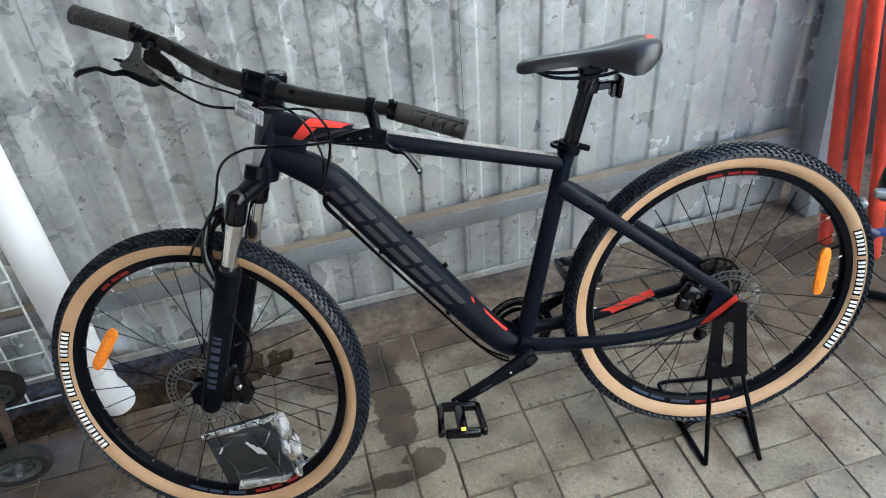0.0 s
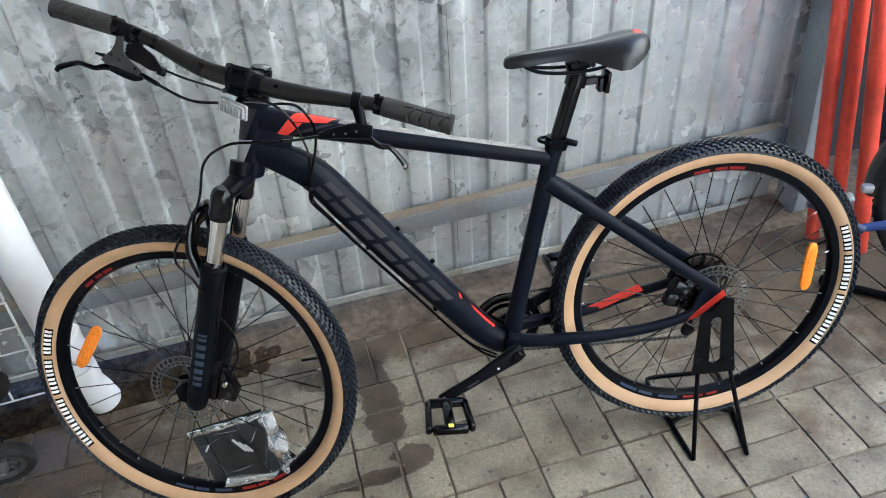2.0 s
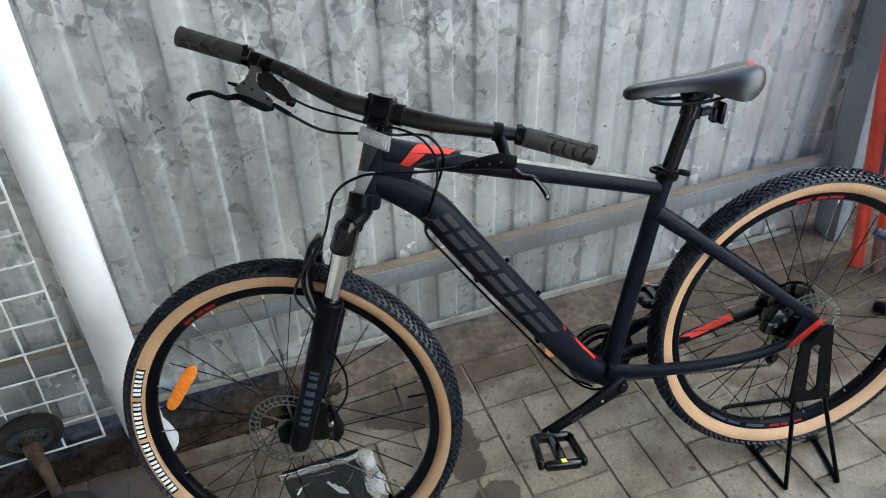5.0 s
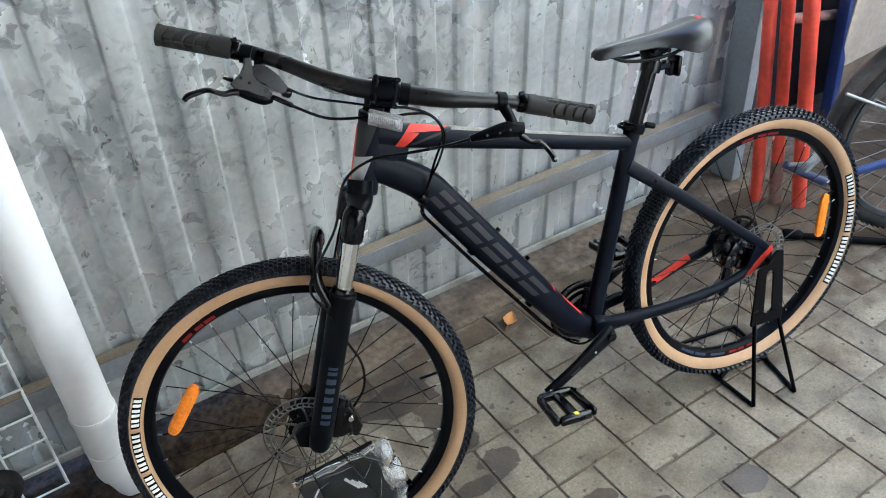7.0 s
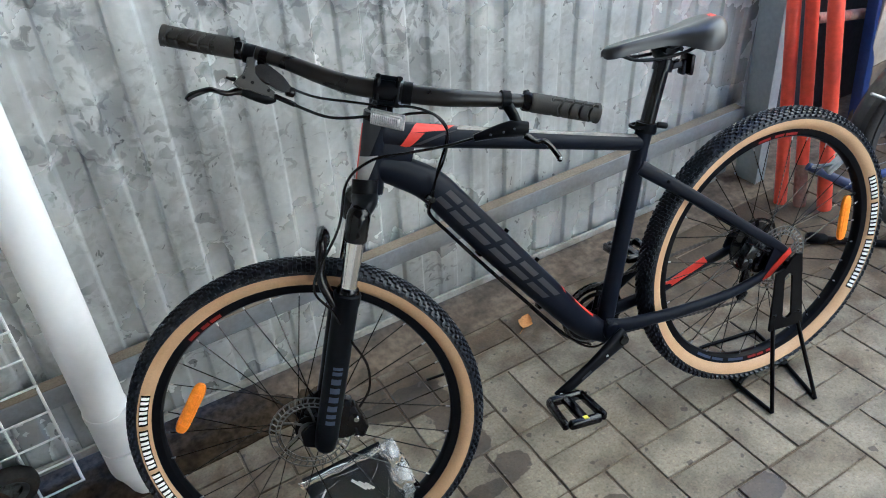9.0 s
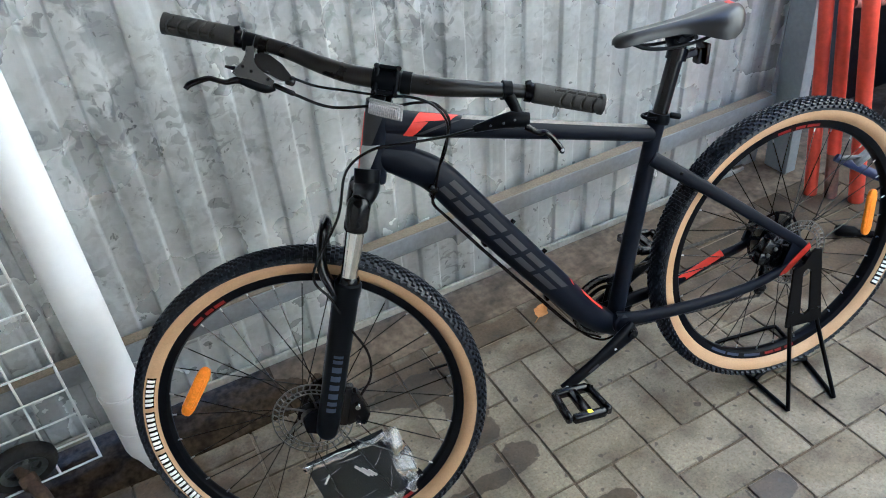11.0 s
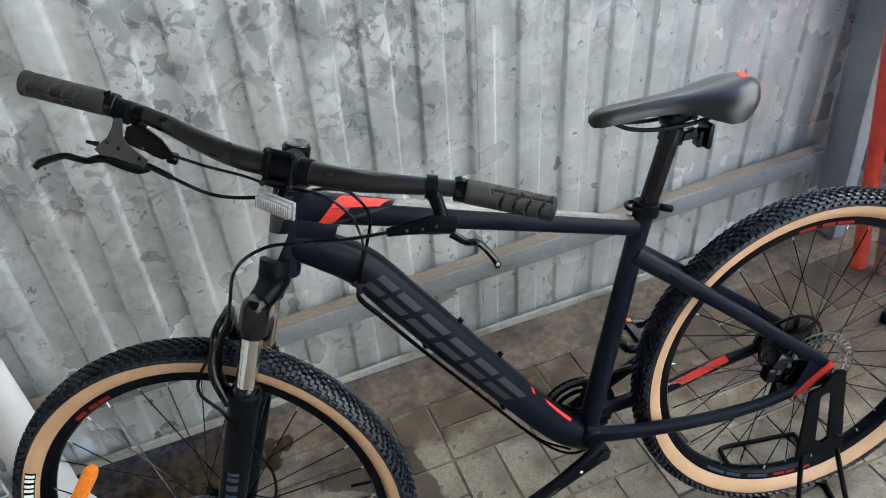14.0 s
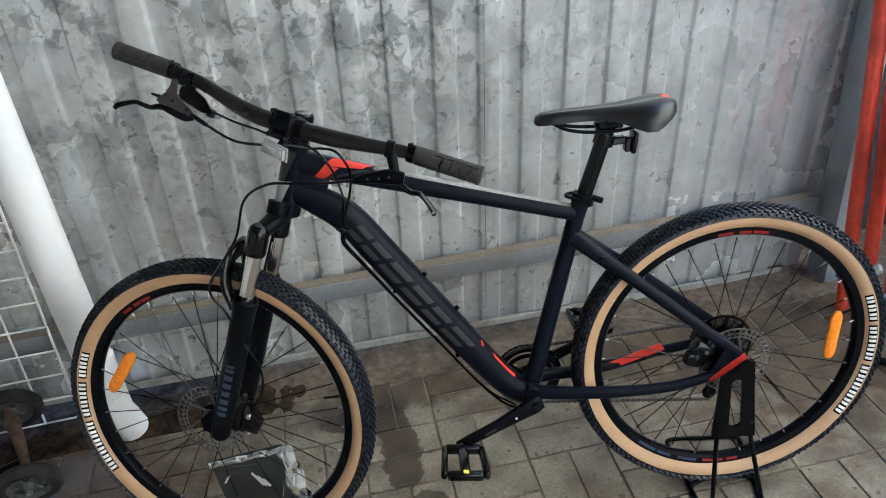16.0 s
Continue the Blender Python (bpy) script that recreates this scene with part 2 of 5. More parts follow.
def zinc_sheet():
    """Galvanised sheet: cool grey, blotchy dark scuffs that thin out downwards in streaks, small dents and specks."""
    m = pbr("galvanised sheet", (0.67, 0.685, 0.688), 0.28, 0.55, 0.06, 3.5, 60, 0.0, (0.51, 0.525, 0.528), 0.85, rough_var=0.08)
    n, l = m.node_tree.nodes, m.node_tree.links
    b = n["Principled BSDF"]
    src = b.inputs["Base Color"].links[0].from_socket
    tc = n.new("ShaderNodeTexCoord")

    def scuffs(scale, detail, lo, hi, stretch, seed, warp=0.55):
        mp = n.new("ShaderNodeMapping")
        mp.inputs["Scale"].default_value = stretch
        mp.inputs["Location"].default_value = (seed, seed * 2.1, seed * 0.7)
        l.new(tc.outputs["Object"], mp.inputs["Vector"])
        t = n.new("ShaderNodeTexNoise")
        t.inputs["Scale"].default_value = scale
        t.inputs["Detail"].default_value = detail
        t.inputs["Distortion"].default_value = warp
        l.new(mp.outputs[0], t.inputs["Vector"])
        r = n.new("ShaderNodeMapRange")
        r.inputs["From Min"].default_value = lo
        r.inputs["From Max"].default_value = hi
        l.new(t.outputs["Fac"], r.inputs["Value"])
        return r.outputs[0]

    def mul(a, c):
        x = n.new("ShaderNodeMath")
        x.operation = "MULTIPLY"
        l.new(a, x.inputs[0])
        if isinstance(c, float):
            x.inputs[1].default_value = c
        else:
            l.new(c, x.inputs[1])
        return x.outputs[0]

    def over(col, fac, dark):
        x = n.new("ShaderNodeMix")
        x.data_type = "RGBA"
        l.new(fac, x.inputs["Factor"])
        l.new(col, x.inputs["A"])
        x.inputs["B"].default_value = (*dark, 1)
        return x.outputs["Result"]

    # handling marks lie mostly at elbow height and above
    sep = n.new("ShaderNodeSeparateXYZ")
    l.new(tc.outputs["Object"], sep.inputs[0])
    band = n.new("ShaderNodeMapRange")
    band.interpolation_type = "SMOOTHSTEP"
    band.inputs["From Min"].default_value = 0.62
    band.inputs["From Max"].default_value = 0.95
    band.inputs["To Min"].default_value = 0.22
    l.new(sep.outputs["Z"], band.inputs["Value"])
    along = n.new("ShaderNodeMapRange")
    along.interpolation_type = "SMOOTHSTEP"
    along.inputs["From Min"].default_value = 0.55
    along.inputs["From Max"].default_value = 1.25
    along.inputs["To Min"].default_value = 1.0
    along.inputs["To Max"].default_value = 0.28
    l.new(sep.outputs["X"], along.inputs["Value"])
    area = scuffs(2.6, 2, 0.36, 0.52, (1, 1, 1), 3.3)
    smear = scuffs(11, 9, 0.49, 0.56, (1, 1, 0.9), 1.7, 0.7)
    fine = scuffs(34, 7, 0.55, 0.60, (1, 1, 0.9), 11.3, 0.8)
    streak = mul(scuffs(26, 7, 0.60, 0.635, (0.8, 1, 1.3), 5.1, 0.9), scuffs(5, 3, 0.44, 0.56, (1, 1, 1), 14.0))
    speck = scuffs(60, 3, 0.68, 0.71, (0.8, 1, 0.6), 8.4)
    c = over(src, mul(mul(mul(mul(area, smear), band.outputs[0]), along.outputs[0]), 0.66), (0.19, 0.20, 0.205))
    c = over(c, mul(mul(mul(mul(area, fine), band.outputs[0]), along.outputs[0]), 0.65), (0.14, 0.145, 0.15))
    c = over(c, mul(scuffs(24, 8, 0.58, 0.66, (0.8, 1, 0.9), 21.7), 0.5), (0.76, 0.775, 0.78))
    c = over(c, mul(scuffs(9, 6, 0.52, 0.66, (1.6, 1, 0.22), 31.0), 0.35), (0.33, 0.325, 0.31))
    c = over(c, mul(mul(streak, along.outputs[0]), 0.55), (0.22, 0.22, 0.225))
    c = over(c, mul(speck, 0.6), (0.10, 0.10, 0.10))
    l.new(c, b.inputs["Base Color"])
    bp = n.new("ShaderNodeBump")
    bp.inputs["Strength"].default_value = 0.25
    bp.inputs["Distance"].default_value = 0.004
    t = n.new("ShaderNodeTexNoise")
    t.inputs["Scale"].default_value = 9
    l.new(tc.outputs["Object"], t.inputs["Vector"])
    l.new(t.outputs["Fac"], bp.inputs["Height"])
    l.new(bp.outputs[0], b.inputs["Normal"])
    return m


GALV = zinc_sheet()


def paver_material():
    """Cement pavers with specks, grime and wet patches of fixed shape on the floor."""
    m = pbr("cement paver", (0.222, 0.195, 0.143), 0.70, 0.0, 0.16, 8, 70, 0.6, (0.118, 0.098, 0.070), 0.95, per_object=0.16)
    n, l = m.node_tree.nodes, m.node_tree.links
    b = n["Principled BSDF"]
    col = b.inputs["Base Color"].links[0].from_socket
    rgh = b.inputs["Roughness"].links[0].from_socket
    geo = n.new("ShaderNodeNewGeometry")
    warp = n.new("ShaderNodeTexNoise")
    warp.inputs["Scale"].default_value = 16
    warp.inputs["Detail"].default_value = 3
    l.new(geo.outputs["Position"], warp.inputs["Vector"])

    def patches(spots, lo, hi):
        """Ragged patches, each of (x, y, half length, half width)."""
        total = None
        for x, y, rx, ry in spots:
            mp = n.new("ShaderNodeMapping")
            mp.vector_type = "POINT"
            mp.inputs["Location"].default_value = (-x / rx, -y / ry, 0)
            mp.inputs["Scale"].default_value = (1 / rx, 1 / ry, 0)
            l.new(geo.outputs["Position"], mp.inputs["Vector"])
            ln = n.new("ShaderNodeVectorMath")
            ln.operation = "LENGTH"
            l.new(mp.outputs[0], ln.inputs[0])
            ad = n.new("ShaderNodeMath")
            ad.operation = "MULTIPLY_ADD"
            l.new(warp.outputs["Fac"], ad.inputs[0])
            ad.inputs[1].default_value = 1.6
            l.new(ln.outputs["Value"], ad.inputs[2])
            r = n.new("ShaderNodeMapRange")
            r.inputs["From Min"].default_value = hi
            r.inputs["From Max"].default_value = lo
            l.new(ad.outputs[0], r.inputs["Value"])
            if total is None:
                total = r.outputs[0]
            else:
                mx = n.new("ShaderNodeMath")
                mx.operation = "MAXIMUM"
                l.new(total, mx.inputs[0])
                l.new(r.outputs[0], mx.inputs[1])
                total = mx.outputs[0]
        return total

    # trodden brown dirt by the pipes and along the fence, with shade painted in
    dirt_shade = n.new("ShaderNodeMix")
    dirt_shade.data_type = "RGBA"
    dirt_shade.blend_type = "MULTIPLY"
    dirt_shade.inputs["B"].default_value = (0.42, 0.345, 0.255, 1)
    l.new(patches([(1.50, 1.55, 0.80, 0.50), (-0.75, 1.55, 0.55, 0.22), (0.30, 1.66, 0.60, 0.07), (0.95, 1.62, 0.60, 0.16), (2.0, 1.0, 0.5, 0.5), (2.1, 1.6, 0.6, 0.5)], 1.35, 2.05), dirt_shade.inputs["Factor"])
    l.new(col, dirt_shade.inputs["A"])
    col = dirt_shade.outputs["Result"]
    total = patches([(0.07, 1.58, 0.11, 0.05), (0.15, 1.45, 0.05, 0.13), (0.19, 1.255, 0.045, 0.04), (0.11, 1.215, 0.10, 0.022), (0.61, 0.87, 0.05, 0.035), (0.30, 1.02, 0.05, 0.03), (0.42, 0.93, 0.025, 0.02)], 1.83, 1.91)
    wet = n.new("ShaderNodeMix")
    wet.data_type = "RGBA"
    wet.blend_type = "MULTIPLY"
    wet.inputs["B"].default_value = (0.31, 0.265, 0.22, 1)
    l.new(total, wet.inputs["Factor"])
    l.new(col, wet.inputs["A"])
    # dark specks
    sp = n.new("ShaderNodeTexNoise")
    sp.inputs["Scale"].default_value = 38
    sp.inputs["Detail"].default_value = 1
    l.new(geo.outputs["Position"], sp.inputs["Vector"])
    sr = n.new("ShaderNodeMapRange")
    sr.inputs["From Min"].default_value = 0.675
    sr.inputs["From Max"].default_value = 0.72
    sr.inputs["To Max"].default_value = 0.75
    l.new(sp.outputs["Fac"], sr.inputs["Value"])
    dk = n.new("ShaderNodeMix")
    dk.data_type = "RGBA"
    dk.inputs["B"].default_value = (0.055, 0.046, 0.037, 1)
    l.new(sr.outputs[0], dk.inputs["Factor"])
    l.new(wet.outputs["Result"], dk.inputs["A"])
    # trodden grime in cloudy patches, and a sandy grain
    last = dk.outputs["Result"]
    for scale, detail, lo, hi, tint in ((6.5, 9, 0.52, 0.70, (0.74, 0.68, 0.59, 1)), (170, 4, 0.48, 0.66, (0.78, 0.75, 0.70, 1)), (95, 3, 0.60, 0.70, (1.28, 1.26, 1.20, 1))):
        t = n.new("ShaderNodeTexNoise")
        t.inputs["Scale"].default_value = scale
        t.inputs["Detail"].default_value = detail
        l.new(geo.outputs["Position"], t.inputs["Vector"])
        r = n.new("ShaderNodeMapRange")
        r.inputs["From Min"].default_value = lo
        r.inputs["From Max"].default_value = hi
        l.new(t.outputs["Fac"], r.inputs["Value"])
        mx = n.new("ShaderNodeMix")
        mx.data_type = "RGBA"
        mx.blend_type = "MULTIPLY"
        mx.inputs["B"].default_value = tint
        l.new(r.outputs[0], mx.inputs["Factor"])
        l.new(last, mx.inputs["A"])
        last = mx.outputs["Result"]
    l.new(last, b.inputs["Base Color"])
    rm = n.new("ShaderNodeMix")
    l.new(total, rm.inputs["Factor"])
    l.new(rgh, rm.inputs["A"])
    rm.inputs["B"].default_value = 0.35
    l.new(rm.outputs["Result"], b.inputs["Roughness"])
    return m


PAVER = paver_material()


# ---------------------------------------------------------------- mesh tools (a shape is a pair: points, faces)
def V(*a):
    return Vector(a)


def join(*shapes):
    vs, fs = [], []
    for v, f in shapes:
        k = len(vs)
        vs += list(v)
        fs += [tuple(i + k for i in q) for q in f]
    return vs, fs


def moved(shape, m):
    return [m @ Vector(v) for v in shape[0]], shape[1]


def spline(pts, n=6):
    """A smooth line through the points."""
    p = [Vector(q) for q in pts]
    p = [2 * p[0] - p[1]] + p + [2 * p[-1] - p[-2]]
    out = []
    for i in range(1, len(p) - 2):
        a, b, c, d = p[i - 1 : i + 3]
        for k in range(n):
            t = k / n
            out.append(0.5 * (2 * b + (c - a) * t + (2 * a - 5 * b + 4 * c - d) * t * t + (3 * b - a - 3 * c + d) * t ** 3))
    return out + [p[-2]]


def values(vals, count):
    """Stretches a few numbers evenly over count."""
    if not hasattr(vals, "__len__"):
        return [vals] * count
    return list(np.interp(np.linspace(0, 1, count), np.linspace(0, 1, len(vals)), vals))


def axes(pts, ref=(0, 1, 0)):
    """Along, side and up at every point of a line; side is held close to ref."""
    out = []
    for i in range(len(pts)):
        t = (pts[min(i + 1, len(pts) - 1)] - pts[max(i - 1, 0)]).normalized()
        s = Vector(ref) - t * t.dot(Vector(ref))
        if s.length < 1e-4:
            s = t.orthogonal()
        s.normalize()
        out.append((t, s, t.cross(s)))
    return out


def sweep(pts, ra, rb=None, seg=14, ref=(0, 1, 0), power=2.0, cap=True):
    """A tube along a line; ra: radius in the plane of the line, rb: radius towards ref."""
    pts = [Vector(p) for p in pts]
    A, B = values(ra, len(pts)), values(ra if rb is None else rb, len(pts))
    vs, fs = [], []
    for p, (t, s, w), a, b in zip(pts, axes(pts, ref), A, B):
        for k in range(seg):
            th = 2 * math.pi * k / seg
            c, d = math.cos(th), math.sin(th)
            if power != 2.0:
                c, d = math.copysign(abs(c) ** (2 / power), c), math.copysign(abs(d) ** (2 / power), d)
            vs.append(p + s * b * c + w * a * d)
    for i in range(len(pts) - 1):
        for k in range(seg):
            fs.append((i * seg + k, i * seg + (k + 1) % seg, (i + 1) * seg + (k + 1) % seg, (i + 1) * seg + k))
    if cap:
        fs.append(tuple(range(seg))[::-1])
        fs.append(tuple(range((len(pts) - 1) * seg, len(pts) * seg)))
    return vs, fs


def rod(a, b, r, seg=12, r2=None):
    return sweep([Vector(a), Vector(b)], [r, r if r2 is None else r2], seg=seg, ref=(0.13, 0.9, 0.31))


def capsule(a, b, r, seg=12):
    """A rod with rounded ends."""
    a, b = Vector(a), Vector(b)
    d = (b - a).normalized()
    e = min(r * 0.45, (b - a).length * 0.2)
    return sweep([a, a + d * e * 0.35, a + d * e, b - d * e, b - d * e * 0.35, b], [r * 0.62, r * 0.88, r, r, r * 0.88, r * 0.62], seg=seg, ref=(0.13, 0.9, 0.31))


def lathe(profile, seg=48, closed=False, a0=0.0, a1=360.0):
    """Turns a profile of (radius, y) about the y axis; angles from x towards z."""
    full = abs(a1 - a0) >= 360
    steps = seg if full else seg + 1
    vs, fs = [], []
    m = len(profile)
    for i in range(steps):
        th = radians(a0 + (a1 - a0) * i / seg)
        c, s = math.cos(th), math.sin(th)
        vs += [V(r * c, y, r * s) for r, y in profile]
    for i in range(seg):
        j = (i + 1) % steps
        for k in range(m if closed else m - 1):
            q = (k + 1) % m
            fs.append((i * m + k, i * m + q, j * m + q, j * m + k))
    return vs, fs


def disc(r, y0, y1, seg=28, edge=0.0008):
    return lathe([(0.0005, y0), (r - edge, y0), (r, y0 + edge), (r, y1 - edge), (r - edge, y1), (0.0005, y1)], seg)


def block(sx, sy, sz, m=None, bevel=0.002, segs=1):
    """A box with broken edges, centred on m."""
    bm = bmesh.new()
    bmesh.ops.create_cube(bm, size=1)
    bmesh.ops.scale(bm, vec=(sx, sy, sz), verts=bm.verts)
    if bevel:
        bmesh.ops.bevel(bm, geom=bm.edges[:], offset=min(bevel, 0.45 * min(sx, sy, sz)), segments=segs, affect="EDGES", profile=0.5)
    bm.verts.ensure_lookup_table()
    vs = [(m or Matrix()) @ v.co for v in bm.verts]
    fs = [tuple(v.index for v in f.verts) for f in bm.faces]
    bm.free()
    return vs, fs


def plate(outline, y0, y1):
    """A flat plate in the x-z plane between y0 and y1, from its outline."""
    k = len(outline)
    vs = [V(x, y0, z) for x, z in outline] + [V(x, y1, z) for x, z in outline]
    fs = [tuple(range(k)), tuple(range(2 * k - 1, k - 1, -1))]
    fs += [(i, k + i, k + (i + 1) % k, (i + 1) % k) for i in range(k)]
    return vs, fs


def data_of(name, shape, material, smooth=38):
    me = bpy.data.meshes.new(name)
    me.from_pydata([tuple(v) for v in shape[0]], [], shape[1])
    bm = bmesh.new()
    bm.from_mesh(me)
    bmesh.ops.recalc_face_normals(bm, faces=bm.faces)
    bm.to_mesh(me)
    bm.free()
    if smooth:
        me.shade_smooth()
        me.set_sharp_from_angle(angle=radians(smooth))
    me.materials.append(material)
    return me


def part(name, shape, material, parent=None, label="", m=None, smooth=38):
    """Links a shape (or a mesh that alike parts share) as one object under its thing."""
    me = shape if isinstance(shape, bpy.types.Mesh) else data_of(name, shape, material, smooth)
    ob = new(name, me)
    ob.parent = parent
    if m is not None:
        ob.matrix_basis = m
    if label:
        tagged(ob, label)
    return ob


def thing(name, m, label, category, group=""):
    ob = new(name)
    ob.empty_display_size = 0.05
    ob.matrix_basis = m
    return tagged(ob, label, category, group)


def structure(name, shape, material, m=None, label="", smooth=38, parent=None):
    ob = part(name, shape, material, parent, m=m, smooth=smooth)
    return tagged(ob, label, kind="structure")


def decal(name, line, ra, rb, quads, material, parent, off=0.0006, ref=(0, 1, 0), label="", power=2.0):
    """Patches laid on the near side of a tube; quads of (along 0..1, angle in degrees up from the near side)."""
    line = [Vector(p) for p in line]
    fr = axes(line, ref)
    A, B = values(ra, len(line)), values(rb, len(line))

    def at(s, ang):
        x = min(max(s, 0), 1) * (len(line) - 1)
        i = min(int(x), len(line) - 2)
        f = x - i
        c = line[i].lerp(line[i + 1], f)
        side = fr[i][1].lerp(fr[i + 1][1], f)
        up = fr[i][2].lerp(fr[i + 1][2], f)
        if up.z < 0:
            up = -up
        a = A[i] + (A[i + 1] - A[i]) * f + off
        b = B[i] + (B[i + 1] - B[i]) * f + off
        cc, ss = math.cos(radians(ang)), math.sin(radians(ang))
        k = (abs(cc) ** power + abs(ss) ** power) ** (-1 / power)
        return c - side * b * cc * k + up * a * ss * k

    vs, fs = [], []
    for q in quads:
        k = len(vs)
        nu, nv = 5, 4
        for i in range(nu + 1):
            for j in range(nv + 1):
                u, v = i / nu, j / nv
                s = (q[0][0] * (1 - u) + q[1][0] * u) * (1 - v) + (q[3][0] * (1 - u) + q[2][0] * u) * v
                g = (q[0][1] * (1 - u) + q[1][1] * u) * (1 - v) + (q[3][1] * (1 - u) + q[2][1] * u) * v
                vs.append(at(s, g))
        fs += [(k + i * (nv + 1) + j, k + (i + 1) * (nv + 1) + j, k + (i + 1) * (nv + 1) + j + 1, k + i * (nv + 1) + j + 1) for i in range(nu) for j in range(nv)]
    return part(name, (vs, fs), material, parent, label)


# ---------------------------------------------------------------- the setting
WALL = pose(-0.356, 1.869, 0, 3.86, 2.2, 1.48)  # along the fence, away from the yard, up; the fence leans a little
PITCH = 0.1181


def sheet_shape(s0, s1, z0, z1, depth=0.0125, gauge=0.0012):
    """A trapezoid-profile sheet between s0 and s1."""
    knots = []
    k = math.floor((s0 - 0.661) / PITCH) - 1
    while 0.661 + k * PITCH < s1 + PITCH:
        c = 0.661 + k * PITCH
        # raised rib with its steep left flank and rounded right flank, then the flat pan
        knots += [(c - 0.0655, 0.0), (c - 0.0635, -0.0012), (c - 0.0590, -depth + 0.0016), (c - 0.0560, -depth + 0.0002)]
        knots += [(c - 0.0560 + 0.0490 * u, -depth - 0.0016 * (1 - (2 * u - 1) ** 2)) for u in (0.17, 0.34, 0.5, 0.66, 0.83)]
        knots += [(c - 0.0070, -depth + 0.0002), (c - 0.0040, -depth + 0.0018), (c + 0.0022, -0.0014), (c + 0.0048, 0.0), (c + 0.0260, 0.0014)]
        k += 1
    xs, ys = [p[0] for p in knots], [p[1] for p in knots]
    pts = [(s0, float(np.interp(s0, xs, ys)))] + [p for p in knots if s0 < p[0] < s1] + [(s1, float(np.interp(s1, xs, ys)))]
    rows = 14
    m = len(pts)
    vs, fs = [], []
    for i in range(rows + 1):
        z = z0 + (z1 - z0) * i / rows
        for x, y in pts:
            w = 0.0022 * noise.noise((x * 5, z * 3, 1.7)) + 0.0012 * noise.noise((x * 17, z * 9, 4.2))
            vs.append(V(x + 0.4 * w, y + w, z))
    n0 = len(vs)
    vs += [v + V(0, gauge, 0) for v in vs]
    for i in range(rows):
        for k in range(m - 1):
            a, b = i * m + k, (i + 1) * m + k
            fs.append((a, a + 1, b + 1, b))
            fs.append((n0 + a, n0 + b, n0 + b + 1, n0 + a + 1))
    for k in range(m - 1):
        fs.append((k, n0 + k, n0 + k + 1, k + 1))
        t = rows * m
        fs.append((t + k, t + k + 1, n0 + t + k + 1, n0 + t + k))
    for i in range(rows):
        a, b = i * m, (i + 1) * m
        fs.append((a, b, n0 + b, n0 + a))
        a, b = a + m - 1, b + m - 1
        fs.append((a, n0 + a, n0 + b, b))
    return vs, fs


wall = structure("wall_north", block(3.7, 0.05, 2.55, pose(0.16, 0.075, 1.36), 0.004), DARKWALL, WALL, "backing behind the corrugated galvanised fence")
part("sheet", sheet_shape(-1.7, 0.849, 0.062, 2.62), GALV, wall, "scuffed galvanised corrugated sheet", smooth=16)
part("sheet", sheet_shape(0.8515, 1.952, 0.062, 2.62), GALV, wall, "galvanised corrugated sheet lapping its neighbour", pose(0, 0.0035, 0), smooth=16)
rail = structure("rail", block(3.60, 0.040, 0.056, pose(-0.53, -0.040, 0), 0.003, 2), RAILPAINT, WALL @ pose(0.65, 0, 0.324, 0, -1.0, 0), "grey-painted steel rail along the fence")
part("dust_layer", block(3.57, 0.034, 0.003, pose(-0.53, -0.0395, 0.0295), 0.001), DUST, rail, "layer of tan dust")
sill = structure("trim", block(3.55, 0.010, 0.024, pose(0.10, -0.0275, 0.079), 0.0025, 2), SILLPAINT, WALL, "thin flashing strip at the foot of the fence")


def rough_sheet(x0, x1, y0, y1, z_of, nx, ny, amp, scale, seed):
    vs, fs = [], []
    for i in range(nx + 1):
        for j in range(ny + 1):
            x, y = x0 + (x1 - x0) * i / nx, y0 + (y1 - y0) * j / ny
            d = amp * noise.noise((x * scale, y * scale, seed)) + amp * 0.5 * noise.noise((x * scale * 3.1, y * scale * 3.1, seed + 4))
            edge = 0.012 * noise.noise((x * 9, seed, 2)) if j == 0 else 0
            vs.append(V(x, y + edge, z_of(x, y) + d))
    for i in range(nx):
        for j in range(ny):
            a = i * (ny + 1) + j
            fs.append((a, a + ny + 1, a + ny + 2, a + 1))
    k = len(vs)
    for i in range(nx + 1):
        vs.append(V(vs[i * (ny + 1)].x, vs[i * (ny + 1)].y, -0.03))
    for i in range(nx):
        fs.append((i * (ny + 1), k + i, k + i + 1, (i + 1) * (ny + 1)))
    return vs, fs


structure("ground", block(160, 160, 0.2, pose(0, 0, -0.14), 0), YARD, None, "open grey yard beyond the shelter")
floor = structure("floor", block(4.6, 3.2, 0.04, pose(0.45, 0.15, -0.0245), 0), JOINT, None, "sandy joints under the paving")
structure("kerb", rough_sheet(-0.25, 2.76, 1.715, 2.028, lambda x, y: 0.003 + min(1, (y - 1.715) / 0.14) * max(0.002, 0.028 - 0.028 * x), 90, 14, 0.003, 14, 2.0), CONCRETE, None, "dusty concrete strip along the fence")
tagged(part("soil", rough_sheet(-1.7, 0.34, 1.69, 1.99, lambda x, y: 0.006 + 0.020 * min(1, (y - 1.69) / 0.08) - max(0, x + 0.25) * 0.080, 160, 28, 0.008, 26, 7.0), SOIL), "dark damp soil heaped at the foot of the fence", "soil", kind="stuff")
